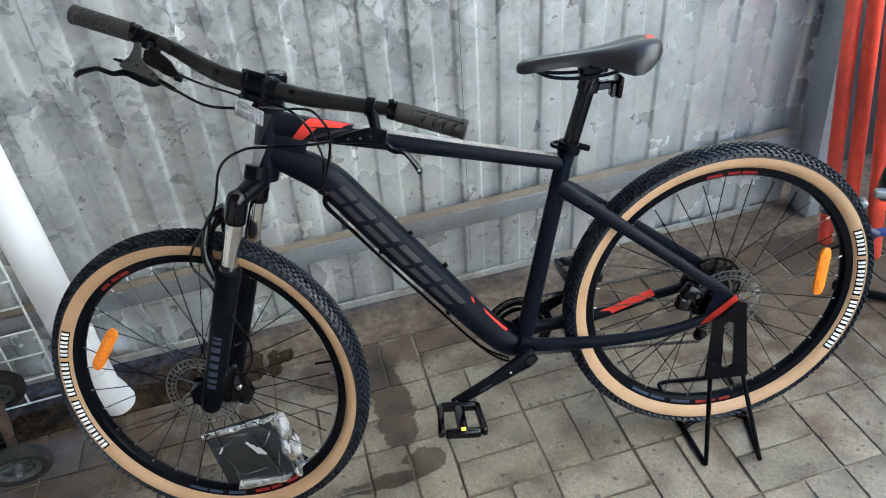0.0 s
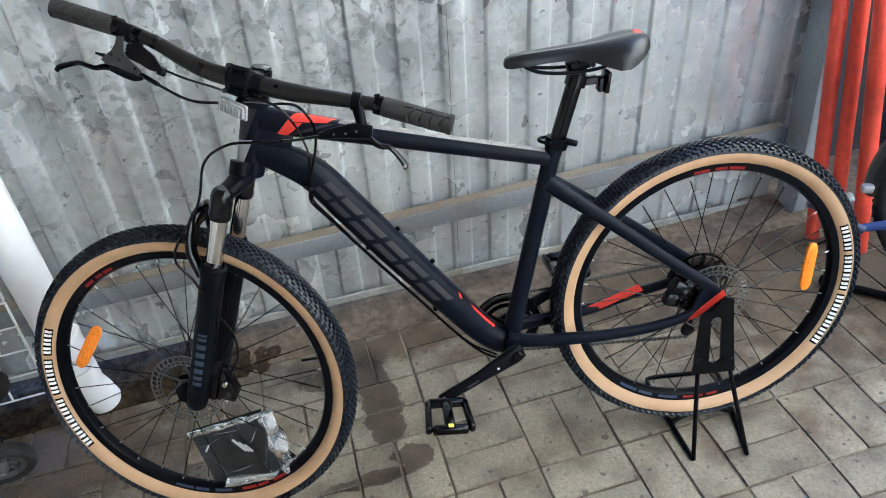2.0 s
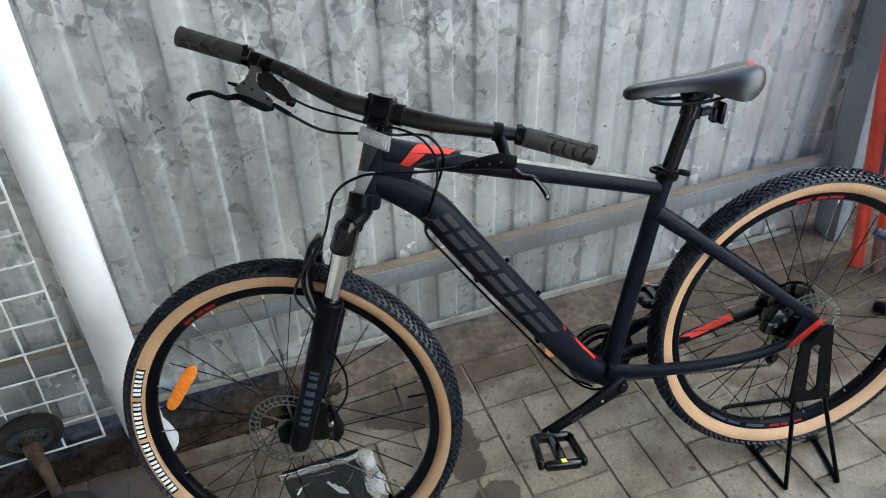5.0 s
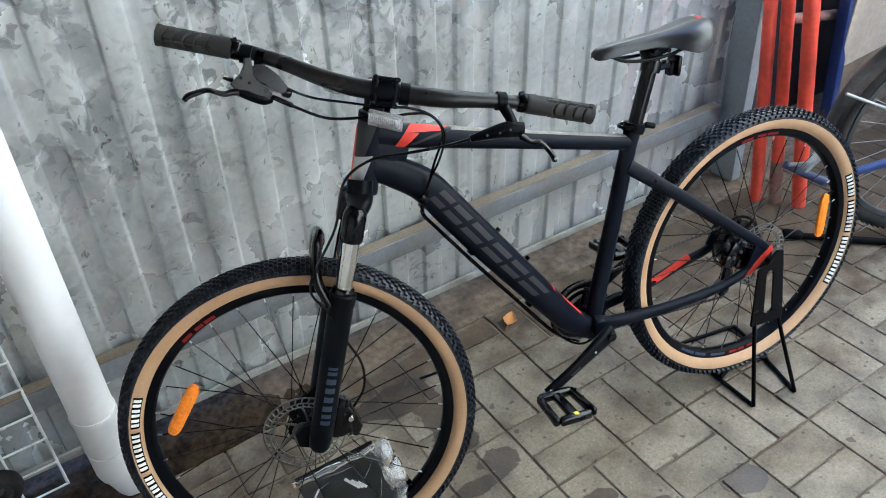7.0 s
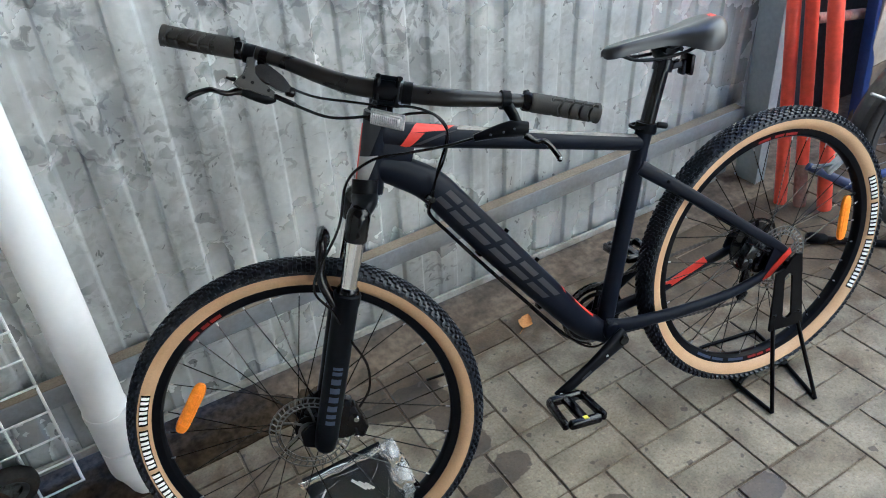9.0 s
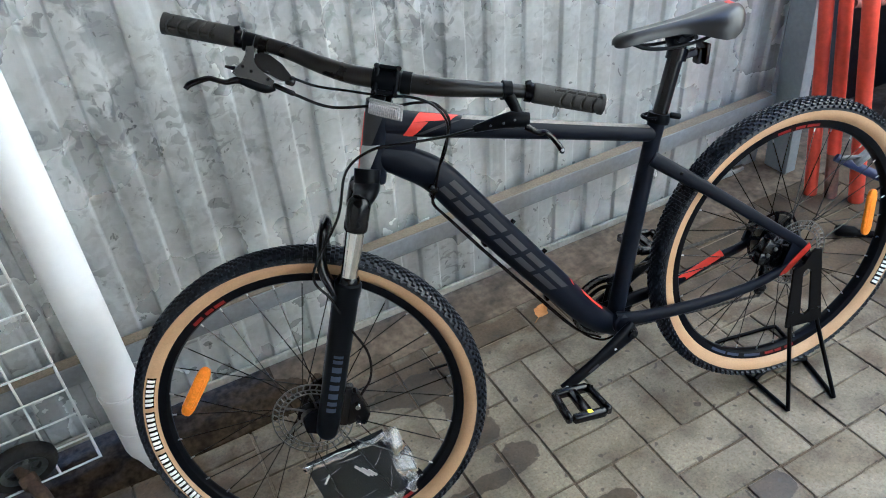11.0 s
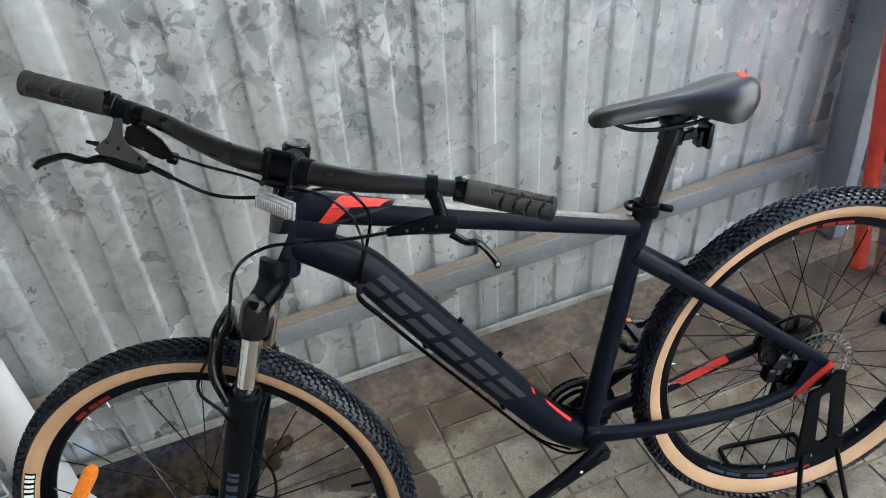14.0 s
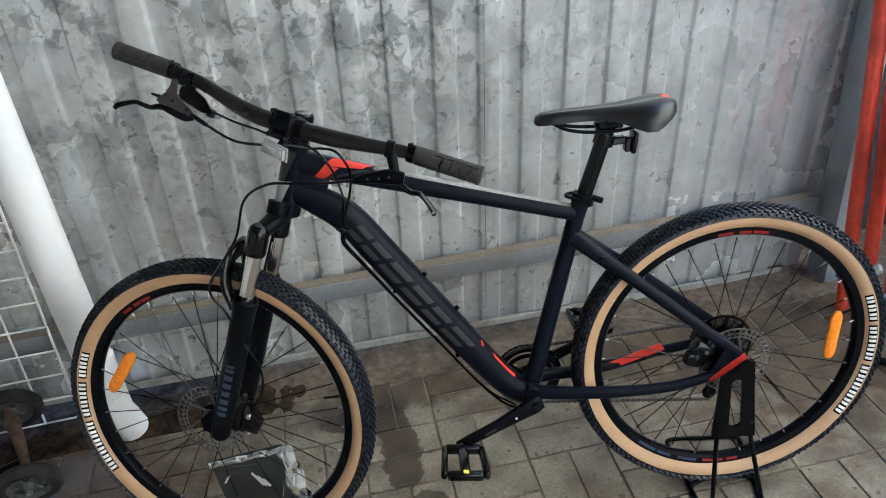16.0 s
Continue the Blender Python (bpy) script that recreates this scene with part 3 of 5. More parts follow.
# unseen roof added overhead; its edges are set to let light in at right
structure("ceiling", join(block(5.0, 1.45, 0.05, pose(-1.35, 1.50, 2.64), 0.004), block(3.3, 4.6, 0.05, pose(-0.55, -1.53, 2.64), 0.004), block(0.5, 2.6, 0.05, pose(1.35, -0.53, 2.64), 0.004)), ROOFING, None, "unseen board roof added to shape the light")
# added panel closes the dark gap; kept low so sun passes over it
structure("wall_east", block(2.7, 0.06, 1.9, pose(2.85, 2.06, 0.75), 0.004), DARKWALL, None, "dark panel added to close the gap behind the pipes")
# unseen wall, added to hold back light from the open front
structure("wall_back", block(2.6, 0.1, 2.6, pose(-0.9, -3.7, 1.3), 0.004), ROOFING, None, "unseen board wall added to limit light from behind the camera")
# unseen sunlit wall, added as a warm reflector for the upper right fence
structure("wall_side", block(0.1, 4.6, 4.0, pose(2.78, -0.28, 2.6), 0.004), BOUNCEWALL, None, "unseen cream wall added to bounce warm sunlight onto the fence")
# unseen dark base, added to keep bounce light off the floor
structure("wall_dado", block(0.1, 4.6, 0.6, pose(2.78, -0.28, 0.296), 0.004), ROOFING, None, "unseen brown wall added to cut low bounce light")
# unseen wall, added to block light from the left
structure("wall_west", block(0.1, 5.8, 2.6, pose(-1.95, -0.82, 1.3), 0.004), RENDERED, None, "unseen side wall added to darken the left")
# unseen sunlit wall, added for the fence and bike to reflect
structure("wall_south", block(15, 0.3, 5.5, pose(8.0, -5.6, 2.75), 0.02), BOUNCEWALL, None, "unseen cream wall added to bounce sunlight from the front")


# ---------------------------------------------------------------- the bicycle
BIKE = pose(0.896, 1.170, 0.366, -7.5, 0, -7.8)
FRONT = BIKE.inverted() @ pose(-0.228, 1.3053, 0.3744, -12.5, 0, -20.3)
bike = thing("bicycle", BIKE, "black hardtail mountain bike with tan-wall tyres held in a rear stand", "bicycle")

# frame
HT0, HT1 = V(-0.9115, 0, 0.437), V(-0.866, 0, 0.580)
hd = (HT1 - HT0).normalized()
head_line = [HT0, HT0 + hd * 0.012, HT0 + hd * 0.03, HT1 - hd * 0.03, HT1 - hd * 0.012, HT1]
frame_p = part("head_tube", sweep(head_line, [0.026, 0.0265, 0.0235, 0.0225, 0.0245, 0.024], seg=24), PAINT, bike, "satin black head tube")
decal("head_panel", [HT0 + hd * 0.012, HT1 - hd * 0.012], [0.0262, 0.0246], [0.0262, 0.0246], [((0.22, 82), (0.22, 52), (0.98, -10), (0.98, 82))], SATIN, frame_p, 0.0006, label="grey satin panel on the head tube")
decal("head_badge", [HT0 + hd * 0.004, HT1 - hd * 0.03], [0.0265, 0.0245], [0.0265, 0.0245], [((0.02, 82), (0.02, 40), (0.62, -2), (0.55, 82))], SILVER, frame_p, 0.0010, label="silver wedge on the head tube")
decal("stripe", [HT0 + hd * 0.012, HT1 - hd * 0.02], [0.0265, 0.024], [0.0265, 0.024], [((0.02, 104), (0.02, 80), (0.98, 80), (0.98, 104))], RED, frame_p, 0.0009, label="red stripe down the head tube")

part("gusset", sweep([V(-0.892, 0, 0.512), V(-0.868, 0, 0.505), V(-0.845, 0, 0.494), V(-0.822, 0, 0.483)], [0.050, 0.046, 0.038, 0.026], [0.0195, 0.0195, 0.0185, 0.015], seg=20, power=2.3), PAINT, frame_p)
DT = spline([(-0.893, 0, 0.487), (-0.845, 0, 0.456), (-0.792, 0, 0.412), (-0.742, 0, 0.338), (-0.67, 0, 0.229), (-0.60, 0, 0.127), (-0.505, 0, -0.008), (-0.448, 0, -0.055)], 7)
DTA, DTB = [0.026, 0.030, 0.033, 0.0345, 0.0345, 0.033, 0.030, 0.027], [0.022, 0.025, 0.027, 0.028, 0.029, 0.030, 0.031, 0.03]
down = part("down_tube", sweep(DT, DTA, DTB, seg=28, power=2.4), PAINT, bike, "thick curved down tube")
TT = spline([(-0.880, 0, 0.543), (-0.80, 0, 0.516), (-0.68, 0, 0.478), (-0.50, 0, 0.422), (-0.325, 0, 0.368)], 6)
TTA, TTB = [0.026, 0.0225, 0.020, 0.0175, 0.0165], [0.021, 0.021, 0.020, 0.018, 0.0165]
top = part("top_tube", sweep(TT, TTA, TTB, seg=24, power=2.5), PAINT, bike, "top tube")
ST = [V(-0.452, 0, -0.06), V(-0.443, 0, -0.035), V(-0.330, 0, 0.362), V(-0.318, 0, 0.398)]
part("seat_tube", sweep(ST, [0.019, 0.0195, 0.0175, 0.0185], seg=24), PAINT, bike, "seat tube")
BB = V(-0.443, 0, -0.040)
part("bottom_bracket", moved(lathe([(0.0005, -0.04), (0.019, -0.04), (0.023, -0.036), (0.023, 0.036), (0.019, 0.04), (0.0005, 0.04)], 28), Matrix.Translation(BB)), PAINT, bike)
for s in (-1, 1):
    stay = spline([(-0.342, s * 0.012, 0.322), (-0.305, s * 0.022, 0.292), (-0.20, s * 0.041, 0.204), (-0.08, s * 0.061, 0.100), (-0.012, s * 0.066, 0.040), (0.004, s * 0.068, 0.020)], 5)
    ss = part("seat_stay", sweep(stay, [0.0165, 0.016, 0.0135, 0.012, 0.012, 0.010], [0.010, 0.010, 0.009, 0.009, 0.008, 0.006], seg=18, power=2.6), PAINT, bike)
    if s < 0:
        part("bolt", moved(disc(0.0035, -0.002, 0.002, 10), Matrix.Translation(V(-0.288, -0.036, 0.280))), GLOSS, ss)
    cs = spline([(-0.452, s * 0.024, -0.030), (-0.40, s * 0.036, -0.036), (-0.27, s * 0.052, -0.041), (-0.14, s * 0.062, -0.035 + (s > 0) * 0.012), (-0.05, s * 0.068, -0.012), (0.006, s * 0.069, 0.018)], 5)
    c_p = part("chain_stay", sweep(cs, [0.018, 0.0155, 0.0135, 0.012, 0.0115, 0.010], [0.011, 0.011, 0.010, 0.009, 0.008, 0.006], seg=18, power=2.6), PAINT, bike)
    part("dropout", plate([(-0.035, 0.05), (-0.004, 0.045), (0.014, 0.022), (0.012, -0.008), (-0.010, -0.018), (-0.055, -0.016), (-0.060, 0.0)], s * 0.066, s * 0.0725), PAINT, c_p)
part("bridge", sweep([V(-0.250, -0.030, 0.247), V(-0.250, 0.030, 0.247)], 0.008, seg=12, ref=(1, 0, 0)), PAINT, bike, "brace between the seat stays")
part("stay_panel", plate([(-0.068, -0.022), (-0.060, -0.012), (0.008, 0.038), (0.013, 0.024), (-0.048, -0.020)], -0.0765, -0.0735), RED, bike, "red accent on the rear dropout")
part("stay_panel", plate([(-0.262, -0.050), (-0.254, -0.029), (-0.135, 0.008), (-0.125, -0.010)], 0.046, 0.0485), RED, bike, "red accent inside the far chain stay")

# down tube print: a row of slanted blocks, each of two plain bars
for i in range(6):
    a, w = 0.314 + i * 0.0735, 0.060
    bars = [tuple((a + x + g * 0.00042, g) for x, g in ((0, hi), (w, hi), (w, hi - 20), (0, hi - 20))) for hi in (30, -5)]
    decal("print_bar", DT, DTA, DTB, bars, GREY, down, 0.0006, power=2.4, label="two grey slanted bars of the tube print")
decal("accent", DT, DTA, DTB, [((0.788, 66), (0.798, 55), (0.864, 54), (0.870, 70)), ((0.755, 66), (0.762, 66), (0.768, 50), (0.761, 50))], RED, down, 0.0006, label="red accent at the foot of the down tube", power=2.4)
decal("accent", TT, TTA, TTB, [((0.14, -48), (0.20, -45), (0.262, 26), (0.185, 20)), ((0.185, 20), (0.36, 42), (0.40, 86), (0.235, 86))], RED, top, 0.0006, label="red accent on the top tube", power=2.5)
decal("accent", TT, TTA, TTB, [((0.205, -36), (0.25, -30), (0.40, 46), (0.34, 30))], GREY, top, 0.0009, label="grey sliver on the top tube", power=2.5)
decal("protector", TT, TTA, TTB, [((0.40, 50), (0.97, 50), (0.97, 100), (0.42, 100))], SHEENSTRIP, top, 0.0009, label="glossy clear strip on top of the tube, pale sheen painted in", power=2.5)

# fork, steered with the front wheel
fork = part("fork", moved(join(
    sweep(spline([(0.172, -0.064, 0.424), (0.177, -0.050, 0.430), (0.186, -0.028, 0.436), (0.189, 0, 0.438), (0.186, 0.028, 0.436), (0.177, 0.050, 0.430), (0.172, 0.064, 0.424)], 5), [0.021, 0.020, 0.022, 0.025, 0.022, 0.020, 0.021], [0.015, 0.014, 0.014, 0.015, 0.014, 0.014, 0.015], seg=18, ref=(0, 0, 1), power=2.6),
    ), FRONT), BLACK, bike, "suspension fork with a black crown")
part("steerer", moved(rod((0.190, 0.002, 0.446), (0.196, 0.008, 0.470), 0.0235, 20), FRONT), BLACK, fork)
for s in (-1, 1):
    def leg(z):
        return V(0.032 + 0.330 * z, s * 0.062, z)
    part("crown_socket", moved(sweep([leg(z) for z in (0.384, 0.387, 0.398, 0.402, 0.408, 0.428, 0.438, 0.443)], [0.0195, 0.0212, 0.0215, 0.0205, 0.0212, 0.0208, 0.018, 0.012], seg=22), FRONT), GLOSS, fork, "black crown socket")
    part("dust_wiper", moved(sweep([leg(z) for z in (0.288, 0.290, 0.297, 0.300)], [0.0205, 0.0212, 0.0200, 0.0178], seg=22), FRONT), GLOSS, fork, "black dust wiper")
    part("stanchion", moved(rod(leg(0.26), leg(0.40), 0.0165, 22), FRONT), CHROME, fork, "polished chrome stanchion")
    lower = part("lower_leg", moved(sweep([leg(z) for z in (-0.030, -0.022, 0.0, 0.12, 0.24, 0.262, 0.274, 0.287, 0.290)], [0.016, 0.021, 0.0225, 0.0228, 0.0235, 0.0235, 0.0255, 0.0255, 0.021], seg=24), FRONT), BLACK, fork, "black lower leg")
    part("dropout", moved(plate([(0.022, -0.030), (-0.014, -0.016), (-0.016, 0.012), (0.004, 0.026), (0.040, 0.030)], s * 0.052, s * 0.062), FRONT), BLACK, lower)
    if s < 0:
        line = [FRONT @ leg(z) for z in (0.03, 0.06, 0.10, 0.14, 0.16)]
        for i in range(8):
            a = 0.04 + i * 0.115
            decal("print_bar", line, 0.0228, 0.0228, [((a, -26), (a + 0.07, -26), (a + 0.07, 20), (a, 20))], FORKPRINT, lower, 0.0006, ref=FRONT.to_3x3() @ V(0, 1, 0))
part("arch", moved(sweep(spline([(0.100, -0.060, 0.270), (0.086, -0.054, 0.320), (0.095, -0.036, 0.368), (0.104, 0, 0.380), (0.095, 0.036, 0.368), (0.086, 0.054, 0.320), (0.100, 0.060, 0.270)], 6), [0.016, 0.016, 0.017, 0.018, 0.017, 0.016, 0.016], [0.010] * 7, seg=14, ref=(1, 0, 0)), FRONT), GLOSS, fork, "glossy black fork arch")
calf = part("brake_caliper", moved(join(block(0.052, 0.030, 0.060, pose(0.080, -0.040, 0.012, 0, -18, 0), 0.006, 2), block(0.030, 0.020, 0.090, pose(0.066, -0.054, 0.030, 0, 18, 0), 0.005, 2), block(0.022, 0.018, 0.03, pose(0.098, -0.045, -0.012, 0, 30, 0), 0.004)), FRONT), GLOSS, fork, "black disc brake caliper")
for x, z in ((0.070, 0.058), (0.088, -0.018), (0.094, 0.022)):
    part("bolt", moved(disc(0.0055, -0.058, -0.050, 12), FRONT @ Matrix.Translation(V(x, -0.008, z))), CHROME, calf)


# wheels
def tyre_shapes():
    tread = lathe([(0.327, -0.0262), (0.336, -0.0245), (0.3425, -0.0185), (0.3455, -0.009), (0.3462, 0), (0.3455, 0.009), (0.3425, 0.0185), (0.336, 0.0245), (0.327, 0.0262)], 96)
    side = [lathe([(0.3015, s * 0.0125), (0.3065, s * 0.0195), (0.3135, s * 0.0243), (0.321, s * 0.0262), (0.3275, s * 0.0265)], 96) for s in (-1, 1)]
    vs, fs = [], []
    rows = [(s * y, r, s * g, ln, wd, ph + (0.5 if s > 0 else 0.0)) for s in (-1, 1) for y, r, g, ln, wd, ph in ((0.0252, 0.3345, -62, 0.0085, 0.0060, 0.0), (0.0212, 0.3405, -42, 0.0090, 0.0060, 0.5), (0.0155, 0.3438, -26, 0.0095, 0.0062, 0.0), (0.0092, 0.3458, -14, 0.0100, 0.0060, 0.5), (0.0031, 0.3466, -5, 0.0110, 0.0052, 0.0))]
    count = 132
    for y, r, tilt, ln, wd, ph in rows:
        for i in range(count):
            big = 1.1 if i % 2 else 0.9
            th = 360 * (i + ph) / count
            m = pose(0, 0, 0, 0, -th, 0) @ Matrix.Translation(V(r, y, 0)) @ pose(0, 0, 0, 0, 0, -tilt)
            k = len(vs)
            for h, sc in ((-0.001, 1.0), (0.0044, 0.74)):
                for a, b in ((-1, -1), (1, -1), (1, 1), (-1, 1)):
                    vs.append(m @ V(h, b * wd * 0.5 * sc, a * ln * 0.5 * sc * big))
            fs += [(k + 4, k + 5, k + 6, k + 7)] + [(k + q, k + (q + 1) % 4, k + 4 + (q + 1) % 4, k + 4 + q) for q in range(4)]
    return tread, side, (vs, fs)


TREAD, SIDES, KNOBS = tyre_shapes()
RIM = lathe([(0.3030, -0.0135), (0.3015, -0.0150), (0.2960, -0.0148), (0.2870, -0.0130), (0.2835, -0.0080), (0.2825, 0), (0.2835, 0.0080), (0.2870, 0.0130), (0.2960, 0.0148), (0.3015, 0.0150), (0.3030, 0.0135), (0.2985, 0.0110), (0.2965, 0), (0.2985, -0.0110)], 96, closed=True)


WALL_R, WALL_Y = (0.2835, 0.2870, 0.2960, 0.3014, 0.3015, 0.3065, 0.3135, 0.321, 0.3275), (0.0080, 0.0130, 0.0148, 0.0150, 0.0125, 0.0195, 0.0243, 0.0262, 0.0265)


def side_arc(r0, r1, a0, a1, lift=0.0008):
    """A patch on the near side of a wheel between two radii and two angles."""
    rs = [r0 + (r1 - r0) * i / 7 for i in range(8)]
    return lathe([(r, -float(np.interp(r, WALL_R, WALL_Y)) - lift) for r in rs], max(2, int(abs(a1 - a0) / 3)), a0=a0, a1=a1)


def rotor_shape(y):
    t = 0.0018
    ring = lambda a, b: lathe([(a, y - t / 2), (b, y - t / 2), (b, y + t / 2), (a, y + t / 2)], 72, closed=True)
    parts = [ring(0.0772, 0.080), ring(0.0655, 0.0675), ring(0.0575, 0.0595), ring(0.016, 0.024)]
    for i in range(36):
        a = 2 * math.pi * i / 36
        p = lambda r, d: V(r * math.cos(a + d), y, r * math.sin(a + d))
        parts.append(sweep([p(0.059, 0.0), p(0.067, 0.05)], 0.0015, t / 2, seg=4))
        parts.append(sweep([p(0.067, 0.08), p(0.078, 0.02)], 0.0016, t / 2, seg=4))
    for i in range(6):
        a = 2 * math.pi * i / 6
        p = lambda r, d: V(r * math.cos(a + d), y, r * math.sin(a + d))
        parts.append(sweep(spline([p(0.024, 0.0), p(0.042, 0.28), p(0.058, 0.42)], 4), [0.0035, 0.0022, 0.003], t / 2, seg=6))
    return join(*parts)


def spoke_mesh(side, lean, name):
    f = V(0.027, side * 0.031, 0)
    th = radians(lean)
    e = V(0.2835 * math.cos(th), side * 0.004, 0.2835 * math.sin(th))
    shaft = e + (f - e) * 0.035
    return data_of(name, rod(f, shaft, 0.0011, 6), GLOSS), data_of("nipple", rod(shaft, e, 0.0016, 6), NIPPLE)


SPOKES = {(s, l): spoke_mesh(s, l, "spoke") for s in (-1, 1) for l in (-67.5, 67.5)}


def make_wheel(name, m, turn, label, refl_angle, refl_tilt, label_arc, rim_arcs):
    w = part(name, data_of("rim", RIM, BLACK), BLACK, bike, label, m)
    t = part("tyre", join(TREAD, KNOBS), RUBBER, w, "black knobbly tread", smooth=30)
    for sd in SIDES:
        part("sidewall", sd, TAN, w, "tan rubber sidewall")
    hub = [(0.0005, -0.050), (0.0085, -0.050), (0.0095, -0.038), (0.030, -0.034), (0.031, -0.0325), (0.030, -0.029), (0.015, -0.022), (0.0125, 0.0), (0.015, 0.022), (0.030, 0.029), (0.031, 0.0325), (0.030, 0.034), (0.0095, 0.038), (0.0085, 0.050), (0.0005, 0.050)]
    part("hub", lathe(hub, 28), BLACK, w, "black hub")
    part("rotor", rotor_shape(-0.043), STEEL, w, "perforated steel brake disc")
    for i in range(16):
        for s in (-1, 1):
            l = 67.5 if i % 2 else -67.5
            r = pose(0, 0, 0, 0, -(turn + i * 22.5 + (11.25 if s > 0 else 0)), 0)
            me, ni = SPOKES[(s, l)]
            part("spoke", me, GLOSS, w, m=r)
            part("nipple", ni, NIPPLE, w, m=r)
    # amber reflector between the spokes
    a = radians(refl_angle)
    rr = V(0.232 * math.cos(a), -0.012, 0.232 * math.sin(a))
    part("reflector", moved(join(sweep([V(0, 0, z) for z in (-0.059, -0.057, -0.051, -0.040, 0.040, 0.051, 0.057, 0.059)], [0.004, 0.0075, 0.0108, 0.0130, 0.0130, 0.0108, 0.0075, 0.004], [0.003, 0.0045, 0.0052, 0.0056, 0.0056, 0.0052, 0.0045, 0.003], seg=16, power=4), block(0.017, 0.0135, 0.076, None, 0.003)), Matrix.Translation(rr) @ pose(0, 0, 0, 0, refl_tilt, 0)), ORANGE, w, "amber wheel reflector")
    # white block print on a black ground along the sidewall
    a0, a1 = label_arc
    unit, at = (a1 - a0) / 14.2, 0.0
    for letters in (3, 4, 6):
        part("print_ground", side_arc(0.3078, 0.3238, a0 + unit * (at - 0.12), a0 + unit * (at + letters + 0.04), 0.0006), GLOSS, w, "black ground of the tyre print")
        for i in range(letters):
            for f0, f1 in ((0.06, 0.36), (0.52, 0.82)):
                part("print_bar", side_arc(0.3090, 0.3226, a0 + unit * (at + i + f0), a0 + unit * (at + i + f1), 0.0012), WHITE, w, "white bar of the tyre print")
        at += letters + 0.6
    for r0, r1, mat, lab in rim_arcs:
        k = 3
        for i in range(k):
            b, c = r0 + (r1 - r0) * (i + 0.06) / k, r0 + (r1 - r0) * (i + 0.94 - 0.2 * (i % 2)) / k
            part("rim_print", side_arc(0.2888, 0.2955, b, c, 0.0007), mat, w, lab)
    part("valve", rod((0.2825 * math.cos(radians(turn + 5)), 0, 0.2825 * math.sin(radians(turn + 5))), (0.245 * math.cos(radians(turn + 5)), 0, 0.245 * math.sin(radians(turn + 5))), 0.003, 8), BLACK, w)
    return w


make_wheel("front_wheel", FRONT, 4, "front wheel with tan-wall tyre turned slightly from the frame", 157.7, 36, (154, 210), [(112, 128, RIMRED, "red flash on the rim"), (249, 276, BLUEPRINT, "pale print on the rim"), (280, 304, RIMRED, "red flash on the rim")])
rear = make_wheel("rear_wheel", Matrix(), 9, "rear wheel with tan-wall tyre and gears", 4.4, 5.5, (21, -36), [(226, 258, BLUEPRINT, "pale print on the rim"), (260, 277, RIMRED, "red flash on the rim"), (76, 98, RIMRED, "red flash on the rim")])
part("cassette", join(*[lathe([(r - 0.012, y - 0.0009), (r, y - 0.0009), (r, y + 0.0009), (r - 0.012, y + 0.0009)], 40, closed=True) for r, y in ((0.060, 0.037), (0.054, 0.041), (0.048, 0.045), (0.042, 0.049), (0.036, 0.053), (0.030, 0.057), (0.026, 0.061))]), DARKSTEEL, rear, "stack of steel sprockets")
part("spoke_guard", join(lathe([(0.064, 0.0338), (0.071, 0.0338), (0.071, 0.0350), (0.064, 0.0350)], 40, closed=True), lathe([(0.028, 0.0338), (0.040, 0.0338), (0.040, 0.0350), (0.028, 0.0350)], 40, closed=True), *[block(0.028, 0.0012, 0.010, pose(0, 0, 0, 0, i * 40, 0) @ Matrix.Translation(V(0.052, 0.0344, 0)), 0) for i in range(9)]), GLOSS, rear, "black spoke guard")

# rear brake, gears
rc = part("brake_caliper", join(block(0.060, 0.028, 0.036, pose(-0.070, -0.046, 0.036, 0, 38, 0), 0.006, 2), block(0.034, 0.024, 0.030, pose(-0.095, -0.048, 0.020, 0, 20, 0), 0.005, 2), block(0.03, 0.016, 0.05, pose(-0.055, -0.052, 0.010, 0, 30, 0), 0.004)), GLOSS, bike, "black rear disc brake caliper")
for x, z in ((-0.070, 0.040), (-0.090, 0.030), (-0.058, 0.055)):
    part("bolt", moved(disc(0.0045, -0.064, -0.056, 12), Matrix.Translation(V(x, 0, z))), OLDRIM, rc)
der = part("derailleur", join(block(0.030, 0.022, 0.045, pose(0.012, 0.078, -0.045, 0, 15, 0), 0.006, 2), block(0.020, 0.005, 0.100, pose(-0.004, 0.062, -0.105, 0, 12, 0), 0.003), block(0.020, 0.005, 0.100, pose(-0.004, 0.052, -0.105, 0, 12, 0), 0.003)), GLOSS, bike, "black rear derailleur")
for x, z in ((0.004, -0.070), (-0.013, -0.148)):
    part("jockey_wheel", moved(disc(0.017, 0.0545, 0.0595, 16), Matrix.Translation(V(x, 0, z))), BLACK, der)


def chain_shape(line):
    pts = []
    for a, b in zip(line[:-1], line[1:]):
        n = max(1, round((b - a).length / 0.0032))
        pts += [a.lerp(b, i / n) for i in range(n)]
    pts.append(line[-1])
    return sweep(pts, [0.0048 if (i // 2) % 2 else 0.0034 for i in range(len(pts))], [0.0036 if (i // 2) % 2 else 0.0026 for i in range(len(pts))], seg=6)


CR = 0.074
ring = [V(BB.x + CR * math.cos(radians(a)), 0.050, BB.z + CR * math.sin(radians(a))) for a in range(86, 275, 9)]
chain_line = [V(-0.006, 0.055, 0.046)] + ring + [V(-0.016, 0.057, -0.168), V(0.006, 0.057, -0.150)]
part("chain", chain_shape(chain_line), DARKSTEEL, bike, "roller chain")
